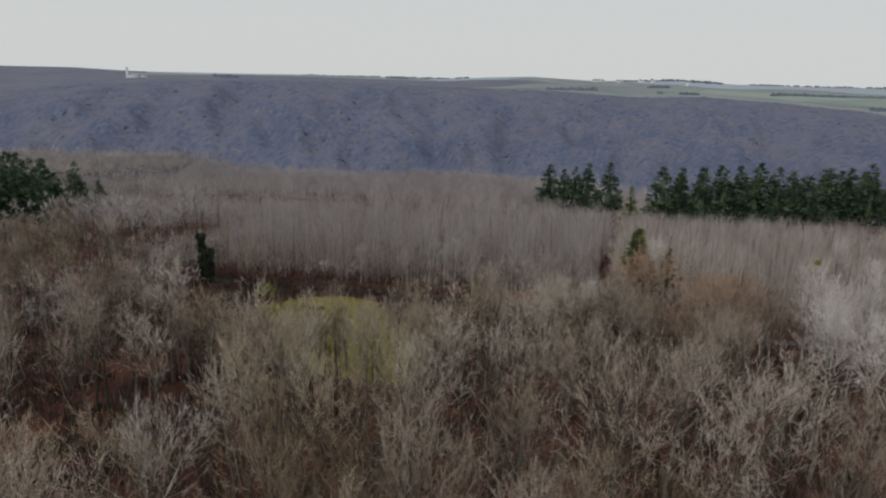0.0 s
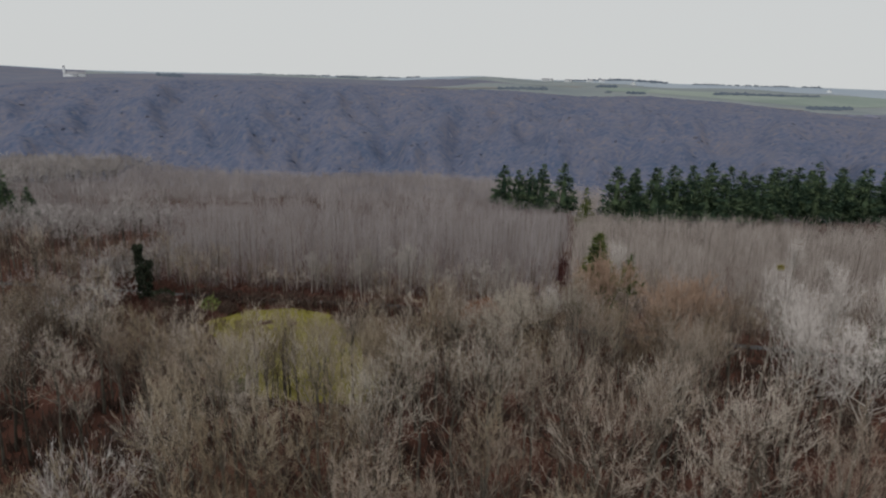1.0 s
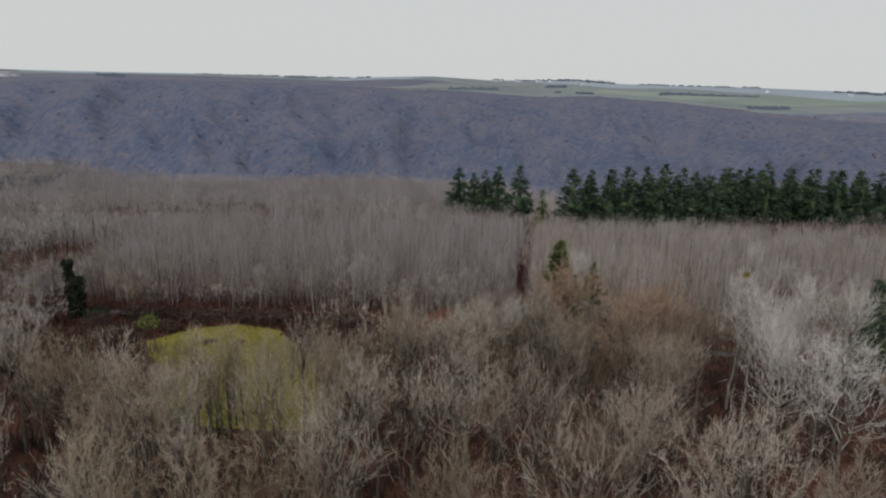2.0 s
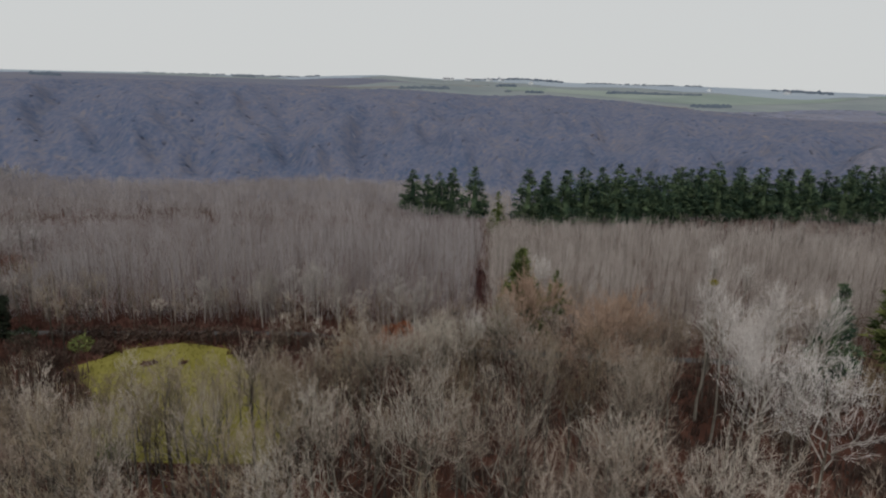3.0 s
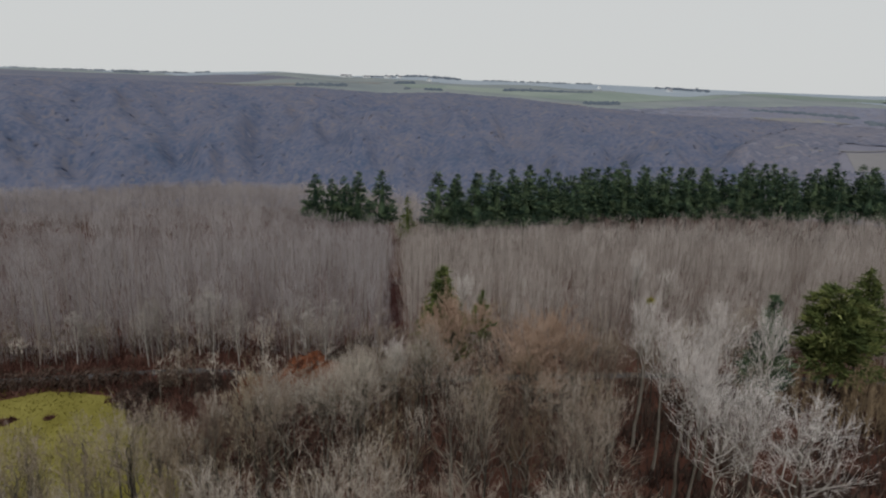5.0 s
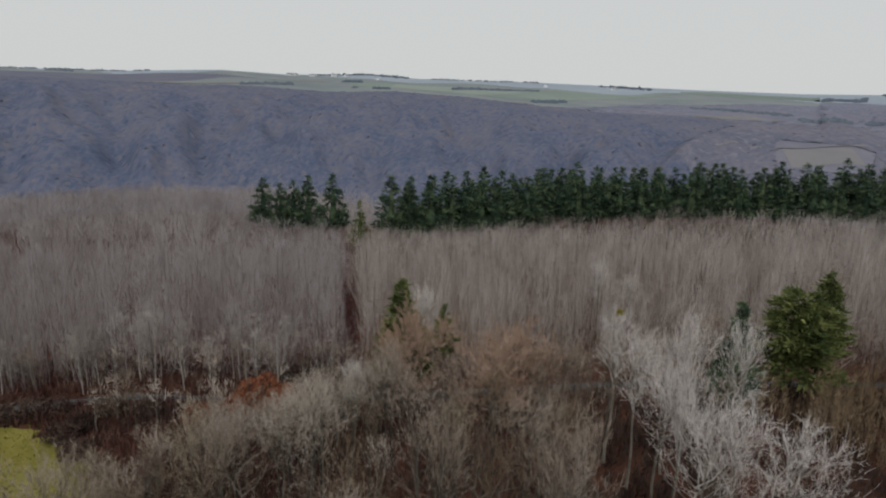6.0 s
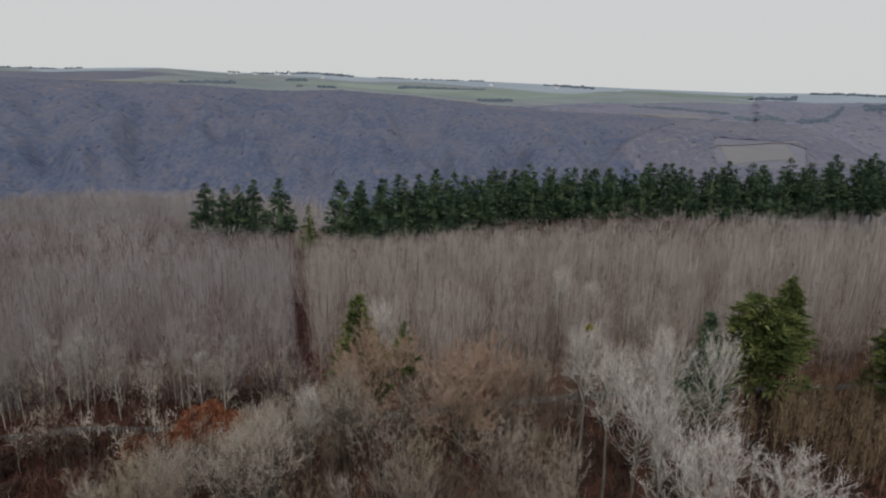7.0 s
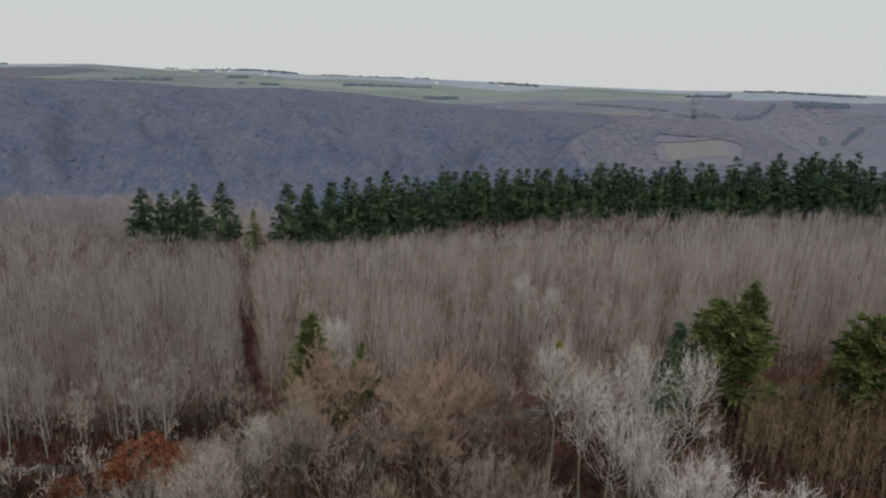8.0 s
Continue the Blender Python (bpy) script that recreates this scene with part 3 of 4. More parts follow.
veterans = [make_broadleaf(180 + k, VETERAN, "spreading leafless tree with bare whitish limbs and few twigs", "old_oak", h=h, spread=sp, rise=0.3, n1=9, n2=8, n3=6, ncrown=nc, twig=0.7, wide=0.024, stout=st, bole=bo, lead=bo + 0.3, low=4, crook=0.08, deep=dp) for k, (h, sp, nc, dp, st, bo) in enumerate([(12.5, 6.2, 2300, 0.34, 0.019, 0.34), (21.5, 3.7, 2600, 0.24, 0.011, 0.52)])]
ashes = [make_broadleaf(150 + k, (M_TRUNK, M_LIMB, M_ASHTWIG), "tall leafless oak with crooked pale grey limbs", "oak", h=h, spread=sp, rise=0.4, n1=9, n2=8, n3=6, ncrown=2500, wide=0.023, bole=0.4, low=4, crook=0.08, stout=0.013) for k, (h, sp) in enumerate([(20.5, 3.8), (19, 3.4), (18, 3.5)])]
pales = [make_broadleaf(160 + k, VETERAN, PALE, "ash_tree", h=h, spread=sp, rise=ri, n1=9, n2=8, n3=6, ncrown=2000, twig=0.65, wide=0.024, stout=0.0108, bole=0.53, lead=0.74, deep=0.23, low=5, crook=0.07, fan=0.6) for k, (h, sp, ri) in enumerate([(20, 2.5, 0.7), (19, 2.7, 0.5), (21, 2.3, 0.8)])]
used = set()


def plant(kinds, x, y, scale=1.0, turn=None, pick=None):
    """Stands one of the kinds at a spot: the first use of each takes the tree itself, later ones a copy."""
    kind = kinds[pick if pick is not None else rng.integers(len(kinds))]
    m = pose(x, y, float(land(x, y)), 0, 0, rng.uniform(0, 360) if turn is None else turn) @ Matrix.Diagonal((scale * rng.uniform(0.9, 1.1), scale * rng.uniform(0.9, 1.1), scale, 1))
    if kind.name not in used:
        used.add(kind.name)
        kind.matrix_basis = m
        return kind
    ob = kind.copy()
    scene.collection.objects.link(ob)
    ob.matrix_basis = m
    for child in kind.children:
        c = child.copy()
        scene.collection.objects.link(c)
        c.parent = ob
    return ob


# trees that stand out, at their own spots
FIXED = [(pales, 51.3, 87.6, 0.98, 0), (pales, 49.5, 81.5, 1.0, 1), (pales, 54.2, 79, 1.01, 2), (pales, 58.2, 75.6, 1.04, 0), (pales, 44.2, 70, 1.0, 2), (pales, 47.3, 75.5, 0.98, 1), (pales, 41.2, 64.6, 1.08, 1), (pales, 46.8, 66, 0.95, 0), (pales, 56, 83, 0.9, 1),
         (veterans, 43.8, 58.4, 1.0, 1), (pales, 73, 117.5, 0.8, 2), (pales, 80, 118, 0.7, 1), (pales, 37.9, 113, 0.82, 0), (veterans, -24.5, 50.5, 1.1, 0),
         (ashes, 9, 62.9, 1.03, 0), (ashes, 15.1, 59.7, 1.03, 1), (ashes, 24.1, 59.2, 1.0, 2), (ashes, 22.4, 75.1, 0.95, 1), (ashes, -19.5, 55.5, 0.9, 2), (ashes, -8.2, 68.4, 0.93, 1), (ashes, -17, 69, 0.93, 2), (olives, -26, 70.5, 1.15, 2), (ashes, 0.5, 70, 0.95, 2), (ashes, -2, 56, 0.95, 0), (ashes, 30, 66, 0.98, 1), (ashes, 34, 78, 0.9, 2),
         (russets, 32.6, 104.4, 0.98, 0), (russets, 41, 97, 0.97, 1), (russets, 46, 100, 0.85, 0),
         (pales, 24, 101.8, 0.64, 1), (greys, -20, 94, 0.72, 0), (olives, -14, 91, 0.74, 1), (greys, -8, 94.5, 0.7, 4), (olives, -4.5, 91, 0.76, 0), (greys, -11.5, 97, 0.62, 2), (olives, -17, 98, 0.62, 3), (greys, -31, 81, 0.8, 1), (olives, -25.5, 82.5, 0.8, 1), (greys, -19.5, 80, 0.82, 0), (olives, -14, 82, 0.8, 3), (greys, -8.5, 81, 0.8, 3), (olives, -3.5, 83, 0.82, 2), (greys, 25, 84, 1.1, 0),
         (olives, 37, 90, 0.92, 1), (greys, 44, 90.5, 0.88, 2), (greys, 39.5, 84, 0.95, 4), (olives, 46, 94, 0.82, 3), (greys, 50.5, 95.5, 0.78, 1), (olives, 55.5, 92.5, 0.75, 0), (greys, 60.5, 96, 0.7, 5), (greys, 36, 73, 0.98, 3), (olives, 38.5, 78, 0.95, 2),
         (greys, 62, 101, 0.58, 1), (greys, 66.5, 99.3, 0.52, 4), (olives, 57.5, 102.2, 0.6, 1), (greys, 53, 104, 0.6, 0), (olives, 70, 97.5, 0.5, 3)]
spots = []
for kinds, x, y, s, k in FIXED:
    plant(kinds, x, y, s, pick=k)
    spots.append((x, y))
count = len(FIXED)
def undergrown(x, y):
    """The height that trees reach in the open strip before the ivy-clad trunk."""
    return 13 - 0.33 * (y - 90) if abs(x + 49.5 - (131 - y) * 0.37) < 7 and 86 < y < 131 else 99.0


def low_zone(x, y):
    """The scrubby corner round the ivy-clad trunk."""
    return -66 < x < -30 and 104 < y < 152


for x, y in scatter(47, 75, 62, 95, 4.6, 23):
    if y > 67 and y < 64 + 1.15 * (x - 45) and x < 46 + 0.8 * (y - 62) and all((x - f[1]) ** 2 + (y - f[2]) ** 2 > 7 for f in FIXED):
        plant(greys, x, y, rng.uniform(0.6, 0.85))
        spots.append((x, y))
points = scatter(-110, 130, 22, 150, 5.6, 21)
points = points[np.argsort(np.hypot(points[:, 0], points[:, 1] - 20))]
far_spots = []
for x, y in points:
    if not seen_fan(x, y) or (-34 < x < -4 and y > 84) or y > road_y(x) - 4:
        continue
    if any((x - a) ** 2 + (y - b) ** 2 < (30 if kinds_ is russets else 13) for kinds_, a, b, _, _ in FIXED):
        continue
    if any((x - a) ** 2 + (y - b) ** 2 < 12 for a, b in spots):
        continue
    if x > 77 and y > 52 - 0.2 * (x - 80):
        continue
    if -10 < x < 30 and y > 84 + 0.45 * x or -62 < x < -26 and y > 106 or 57 < x < 77 and 64 < y < 93 or waves(x, y, 16, 35) > 1.0 or x > 36 + 0.6 * (y - 45) and y < 67 or np.hypot(x + 37.5, y - 63) < 6.5 or np.hypot(x + 31, y - 74) < 5 or np.hypot((x + 27) / 10, (y - 56) / 6) < 1:
        continue
    if count < 430 and not low_zone(x, y):
        u = waves(x, y, 45, 31) + rng.normal(0, 0.45)
        kinds = olives if u > 0.3 else greys
        if y < 68 and x > 2 and rng.uniform() < (0.5 if x > 36 else 0.25):
            continue
        s = rng.uniform(0.8, 1.15) * (1 + 0.1 * waves(x, y, 30, 32)) * (1.16 if y < 74 else 1.0)
        if -36 < x < 30 and y > 72 + 0.45 * max(x, 0):
            s *= 0.9
        plant(kinds, x, y, min(s, undergrown(x, y) / 16))
        count += 1
    elif not low_zone(x, y):
        far_spots.append((x, y))
print("near trees", count, "left", len(far_spots))


def scatter_stuff(name, spots_, kinds, label, mats, scale=(0.85, 1.1), seed=5):
    """Joins many light trees into one mesh for the wood and one child for the trunks."""
    r = np.random.default_rng(seed)
    wood, tops = Tris(), Tris()
    light = [(w.arrays(), t.arrays()) for w, t in kinds]
    for x, y in spots_:
        w, t = light[r.integers(len(light))]
        a, s, tint, z = r.uniform(0, 6.283), r.uniform(*scale), r.uniform(), float(land(x, y))
        for src, dst in ((w, wood), (t, tops)):
            dst.add(rot_z(src[0] * s, a) + (x, y, z), src[1], tint, rot_z(src[3], a))
    ob = tagged(new(name, tops.mesh(name, mats[1])), label, "trees", kind="stuff")
    part("trunk_wood", wood, mats[0], ob)
    return ob


def light_broadleaf(seed, **shape):
    t, l, w = broadleaf(seed, **shape)
    for limb in l:
        v, f, _, _ = limb.arrays()
        t.add(v, f)
    return t, w


GAP_X, GAP_Y = [-110, -80, -61, -42, -30, -10], [165, 178, 190, 198, 208, 222]
EDGE_Y, EDGE_X = [128, 140, 156, 180, 200, 225], [-51, -52, -54, -50, -41, -20]


def in_gap(x, y, wide=58.0):
    """The open strip before the rear plantation block."""
    return x < -14 and -2 < y - np.interp(x, GAP_X, GAP_Y) < wide * smooth(-14, -45, x)


def rear_block(x, y):
    return y > np.interp(x, GAP_X, GAP_Y) and x > -135 + 12 * waves(x, y, 60, 6)


def left_edge(x, y):
    """How far a spot lies left of the near plantation block."""
    return np.interp(y, EDGE_Y, EDGE_X) + 1.5 * waves(x, y, 25, 6) - x


# woodland further left and behind, too many to count
left_spots = []
for x, y in scatter(-330, -20, 100, 400, 4.6, 41):
    if y > road_y(x) + 4 and left_edge(x, y) > (10 if y > 143 else 4) and seen_fan(x, y, 15) and np.hypot(x, y) < 430 and not low_zone(x, y) and not rear_block(x, y) and not in_gap(x, y) and not (np.hypot(x + 104, y - 163) < 13):
        left_spots.append((x, y))
close_kinds = [light_broadleaf(220 + k, h=h, spread=sp * 0.92, n1=6, n2=4, n3=2, ncrown=900, twig=1.0, wide=0.05, rise=0.5, lite=True) for k, (h, sp) in enumerate([(16, 4.4), (14.5, 4.4), (17, 4.2), (15, 4.8)])]
scatter_stuff("nearby_wood", far_spots, close_kinds, "leafless wood of grey-brown crowns along the forest road", (M_TRUNK, M_TWIG), (0.85, 1.12), 4)
light_kinds = [light_broadleaf(200 + k, h=h, spread=s * 0.95, n1=3, n2=5, n3=2, ncrown=300, twig=0.95, wide=0.1, rise=0.3, lite=True, fan=0.9, deep=0.34) for k, (h, s) in enumerate([(14.5, 4.0), (13, 3.8), (15.5, 3.9), (12, 4.0)])]
scatter_stuff("mixed_wood", left_spots, light_kinds, "mixed leafless wood, grey-brown crowns over leaf litter", (M_TRUNK, M_MIXTWIG))
print("mixed wood", len(left_spots))


# ---- plantation beyond the road ----
def pole_tree(seed, h, r=1.7, n=150, wide=0.07, low=0.35, long=1.3):
    rg = np.random.default_rng(seed)
    wood, tops = Tris(), Tris()
    bend = rg.normal(0, 0.18, (2, 2))
    tube(wood, [(0, 0, -0.3), (*bend[0], h * 0.5), (*bend[1], h * 0.97)], [0.12, 0.09, 0], 3)
    u = 1 - (1 - low) * rg.uniform(0, 1, n) ** 0.8
    a = rg.uniform(0, 6.283, n)
    out = r * np.sqrt(rg.uniform(0, 1, n)) * np.clip(1.5 * (1.04 - u) / (1 - low) + 0.28, 0, 1)
    roots = np.stack([np.cos(a) * out, np.sin(a) * out, h * u - long * 0.6], 1)
    ways = np.stack([np.cos(a) * 0.3, np.sin(a) * 0.3, 0.9 + 0 * a], 1) * long * rg.uniform(0.6, 1.2, (n, 1)) + rg.normal(0, 0.2, (n, 3))
    slivers(tops, roots, ways, wide * rg.uniform(0.7, 1.2, n), rg)
    return wood, tops


def stand_spots(gap, n0, n1, seed):
    out = []
    for x, y in scatter(-220, 330, 40, 420, gap, seed):
        n = y - road_y(x)
        if not n0 <= n < n1 or np.hypot(x, y) > 395 or abs(x - ride_x(y)) < 1.2 + 0.7 * (y < 160) and y < 250 or not seen_fan(x, y, 20):
            continue
        if left_edge(x, y) > 0 and not rear_block(x, y) or in_gap(x, y) or x > 64 and y > np.interp(x, BELT_X, BELT_Y) + np.interp(x, [64, 85, 100], [150, 100, 45]):
            continue
        out.append((x, y))
    return out


BELT_X, BELT_Y = [72, 92, 127, 160, 200, 240, 275], [214, 209, 214, 196, 166, 132, 95]
poles = [pole_tree(300 + k, h, 1.75, 260, 0.034, 0.12, 2.1) for k, h in enumerate([13.5, 12.5, 14.5, 13, 14])]
tops_only = [pole_tree(320 + k, h, 2.2, 220, 0.05, 0.2, 2.4) for k, h in enumerate([13.5, 12.5, 14, 13.2])]
front, back, last = stand_spots(3.3, 4.5, 42, 51), stand_spots(4.1, 42, 105, 52), stand_spots(4.8, 105, 400, 53)
far_tops = [pole_tree(330 + k, h, 2.6, 100, 0.095, 0.55, 2.3) for k, h in enumerate([13.5, 12.5, 14, 13.2])]
for side, tone, word in ((-1, M_STANDTWIG, "mauve-grey"), (1, M_STANDWARM, "tan-grey")):
    label = "dense plantation of slim leafless " + word + " trees beside the ride"
    for name, spots_, kinds, span, seed in (("plantation_edge", front, poles, (0.8, 1.1), 6), ("plantation", back, tops_only, (0.86, 1.08), 7), ("plantation_rear", last, far_tops, (0.9, 1.04), 8)):
        scatter_stuff(name, [(x, y) for x, y in spots_ if (x - ride_x(y)) * side > 0], kinds, label, (M_STANDBARK, tone), span, seed)

strip_spots = [(x, y) for x, y in scatter(-75, -40, 143, 200, 1.7, 55) if 0 < left_edge(x, y) < 11 and y < np.interp(x, GAP_X, GAP_Y)]
strip_kinds = [light_broadleaf(690 + k, h=h, spread=1.5, n1=4, n2=2, n3=2, ncrown=90, twig=0.8, wide=0.06, rise=0.5, lite=True, bole=0.05, deep=0.45) for k, h in enumerate([2.6, 3.4, 4.4])]
scatter_stuff("russet_scrub", strip_spots, strip_kinds, "low russet-brown scrub between the plantation blocks", (M_LIMB, M_MIXTWIG), (0.8, 1.4), 14)
low_spots = [(x, y) for x, y in scatter(-150, -14, 150, 290, 3.4, 57) if in_gap(x, y) and seen_fan(x, y, 15)]
scatter_stuff("young_plantation", low_spots, far_tops, "low young plantation of mauve-grey saplings between taller blocks", (M_STANDBARK, M_STANDTWIG), (0.6, 0.74), 15)

# ---- conifers ----
ROW = "dark green conifer with a bare lower trunk among leafless trees"
spruces = [make_conifer(400 + k, M_NEEDLE, ROW, group="belt of dark conifers", h=h, spread=s, start=st) for k, (h, s, st) in enumerate([(24, 5.8, 0.43), (22, 4.9, 0.4), (24.5, 6.4, 0.44), (22.5, 5.2, 0.4)])]
SPRUCE_H = [24, 22, 24.5, 22.5]
BELT_TOP = ([40, 58, 92, 127, 160, 200, 240, 285], [13.4, 16.0, 18.0, 18.6, 20.0, 22.8, 27, 31])


def belt_tree(x, y, off=0.0, pick=None):
    k = int(rng.integers(len(spruces))) if pick is None else pick
    plant(spruces, x, y, (np.interp(x, *BELT_TOP) + off - float(land(x, y))) / SPRUCE_H[k], pick=k)


for x, y, s in [(40, 250, 1.0), (45, 246, 0.9), (48.5, 243, 0.95), (52.5, 240, 1.0), (58, 230, 1.05)]:
    belt_tree(x, y, (s - 1) * 20)
for row in range(3):
    for x in np.arange(71, 286, 6.0):
        y = np.interp(x, BELT_X, BELT_Y) + row * 5.5 + rng.uniform(-1.5, 1.5)
        if row > 1 and x < 120 or row and x < 76:
            continue
        belt_tree(x + row * 2.2 + rng.uniform(-1.2, 1.2), y, rng.uniform(-4, 1.6))
young = make_conifer(430, M_PINE, "slender pale green young conifer", group="", h=19, spread=3.5, start=0.35, whorls=9, needles_n=1500, ragged=0.4)
plant([young], 62.1, 215.8, 1.06)
for x, y, tall in [(-105.6, 157.9, 26), (-109.3, 167.5, 24.5), (-104.4, 164.7, 22), (-107.7, 174.4, 21), (-102.7, 171.6, 20), (-103.6, 182.7, 20.5), (-101, 190, 16), (-112, 163, 24), (-99, 160, 17), (-107, 154, 21), (-116, 172, 24)]:
    plant(spruces, x, y, tall / 23)
pine_label = "broad light green pine standing beside the forest road"
pine = make_conifer(440, M_PINE, pine_label, "pine", h=17.0, spread=4.5, start=0.32, whorls=9, needles_n=7200, droop=0.12, ragged=0.5, dome=True, spray=1.3, each=36)
plant([pine], 88, 90.6, 0.97)
plant([pine], 105, 79, 0.92)
slim = make_conifer(441, M_NEEDLE, "dark green slim conifer between pale leafless trees", "pine", h=18.5, spread=3.8, start=0.34, needles_n=4200, spray=0.95)
plant([slim], 70, 86, 1.0)
fir = make_conifer(445, M_PINE, "slender light green conifer beside a broad pine", "pine", h=18.5, spread=4.0, start=0.4, needles_n=4000, spray=1.05)
plant([fir], 92.3, 89.8, 1.07)
mid = make_conifer(442, M_PINE, "green conifer half hidden by a russet leafless tree", "pine", h=17.6, spread=4.4, start=0.3, needles_n=5200, spray=0.9)
plant([mid], 33.9, 111.2, 1.07)
little = make_conifer(443, M_PINE, "small slender green conifer top between leafless crowns", "conifer", h=16.0, spread=2.1, start=0.62, needles_n=620, spray=1.0)
plant([little], 37.1, 104.3, 1.06)

# ---- the far side of the valley ----
def clumps(name, spots_, radius, mat, label, seed, squash=0.55):
    """Small rounded, uneven crowns, joined."""
    r = np.random.default_rng(seed)
    ring = np.arange(6) * np.pi / 3
    base = np.concatenate([np.stack([np.cos(ring), np.sin(ring), 0 * ring - 0.25], 1), np.stack([0.75 * np.cos(ring + 0.5), 0.75 * np.sin(ring + 0.5), 0 * ring + 0.6], 1), [(0, 0, 1.0)]])
    f = []
    for k in range(6):
        q = (k + 1) % 6
        f += [(k, q, 6 + k), (q, 6 + q, 6 + k), (6 + k, 6 + q, 12)]
    x, y = spots_.T
    n = len(x)
    size = radius * r.uniform(0.7, 1.35, n)
    v = base[None] * (1 + r.normal(0, 0.16, (n, 13, 3))) * size[:, None, None] * (1, 1, squash) + np.stack([x, y, land(x, y) - size * 0.05], 1)[:, None]
    out = Tris()
    soft = base[None] / np.linalg.norm(base, axis=1)[None, :, None] * 0.35 + np.array([0, 0, 0.8]) + r.normal(0, 0.15, (n, 13, 3))
    out.add(v, (np.array(f)[None] + 13 * np.arange(n)[:, None, None]), 0.0, soft)
    ob = new(name, out.mesh(name, mat))
    ob.data.polygons.foreach_set("use_smooth", np.ones(len(ob.data.polygons), bool))
    return tagged(ob, label, "trees", kind="stuff")


r = np.random.default_rng(61)


def far_canopy(name, a0, a1, keep, mat, label, seed, tall, rough):
    """The closed, uneven canopy of a far wood over a stretch of the valley side; each small crown has its own height and kind."""
    rg = np.random.default_rng(seed)
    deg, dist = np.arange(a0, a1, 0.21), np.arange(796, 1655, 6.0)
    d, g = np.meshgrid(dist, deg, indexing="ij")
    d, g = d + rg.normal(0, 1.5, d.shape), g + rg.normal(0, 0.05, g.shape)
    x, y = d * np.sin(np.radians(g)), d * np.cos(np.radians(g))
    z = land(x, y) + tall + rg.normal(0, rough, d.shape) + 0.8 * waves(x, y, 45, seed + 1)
    # Tone swells at random and grows less blue with distance.
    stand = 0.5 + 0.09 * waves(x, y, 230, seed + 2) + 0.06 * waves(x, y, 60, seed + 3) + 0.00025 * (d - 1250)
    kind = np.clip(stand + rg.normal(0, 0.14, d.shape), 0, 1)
    n = len(deg)
    i, j = np.meshgrid(np.arange(len(dist) - 1), np.arange(n - 1), indexing="ij")
    k = (i * n + j)[keep(d[:-1, :-1], g[:-1, :-1])]
    out = Tris()
    out.add(np.stack([x, y, z], -1), np.concatenate([np.stack([k, k + n + 1, k + 1], 1), np.stack([k, k + n, k + n + 1], 1)]), kind.ravel())
    ob = new(name, out.mesh(name, mat))
    ob.data.polygons.foreach_set("use_smooth", np.ones(len(ob.data.polygons), bool))
    return tagged(ob, label, "trees", kind="stuff")


# Haze sits in the canopy colours, more of it beyond about 43 degrees.
far_canopy("hillside_wood", -44, 50, lambda d, g: g < 43.5 + 4 * waves(d, g * 8, 300, 5), M_HILLWOOD, "bare purple-brown wood with evergreens on the far valley side, blued by painted haze", 63, 1.2, 0.6)
far_canopy("hillside_scrub", 38, 76, lambda d, g: (g >= 43.3 + 4 * waves(d, g * 8, 300, 5)) & ~((g > 50.8) & (g < 57.2) & (d > 1120) & (d < 1325)), M_HAZYWOOD, "pale mauve wood on the far valley side, haze put into its colour", 67, 1.0, 0.35)
rad = np.sqrt(r.uniform(1640 ** 2, 3600 ** 2, 3500))
az = np.radians(r.uniform(33 + (rad - 1640) / 1700 * 30, 76, 3500))
clumps("distant_wood", np.stack([rad * np.sin(az), rad * np.cos(az)], 1), 10, M_DISTANT, "bare mauve wood on slopes further off, haze put into its colour", 65, 0.22)


def far_quad(corners, mat, label, lift=0.6, n=20):
    """A field between four corners given by bearing and distance, laid on the land."""
    c = np.array([(d * math.sin(radians(a)), d * math.cos(radians(a))) for a, d in corners])
    u, w = np.meshgrid(np.linspace(0, 1, n), np.linspace(0, 1, n), indexing="ij")
    u, w = u[..., None], w[..., None]
    p = ((1 - u) * (1 - w) * c[0] + u * (1 - w) * c[1] + u * w * c[2] + (1 - u) * w * c[3]).reshape(-1, 2)
    k = (np.arange(n - 1)[:, None] * n + np.arange(n - 1)).ravel()
    f = np.concatenate([np.stack([k, k + 1, k + n + 1], 1), np.stack([k, k + n + 1, k + n], 1)])
    v = np.c_[p, land(p[:, 0], p[:, 1]) + lift]
    if np.cross(v[f[0, 1]] - v[f[0, 0]], v[f[0, 2]] - v[f[0, 0]])[2] < 0:
        f = f[:, ::-1]
    out = Tris()
    out.add(v, f)
    return tagged(new("field", out.mesh("field", mat)), label, "field", kind="structure")


GREENFIELD, STUBBLE = "green winter field on the far plateau", "pale stubble field on the far plateau"
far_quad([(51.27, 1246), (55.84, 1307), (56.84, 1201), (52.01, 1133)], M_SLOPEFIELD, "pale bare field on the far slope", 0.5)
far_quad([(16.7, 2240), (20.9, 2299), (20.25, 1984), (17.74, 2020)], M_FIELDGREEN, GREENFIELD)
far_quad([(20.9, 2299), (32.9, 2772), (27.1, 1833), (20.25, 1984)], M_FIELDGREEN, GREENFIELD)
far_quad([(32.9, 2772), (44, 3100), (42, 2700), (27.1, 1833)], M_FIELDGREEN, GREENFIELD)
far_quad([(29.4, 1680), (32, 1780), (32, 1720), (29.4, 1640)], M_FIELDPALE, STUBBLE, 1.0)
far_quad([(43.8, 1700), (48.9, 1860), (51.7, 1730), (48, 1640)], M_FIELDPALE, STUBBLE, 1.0)
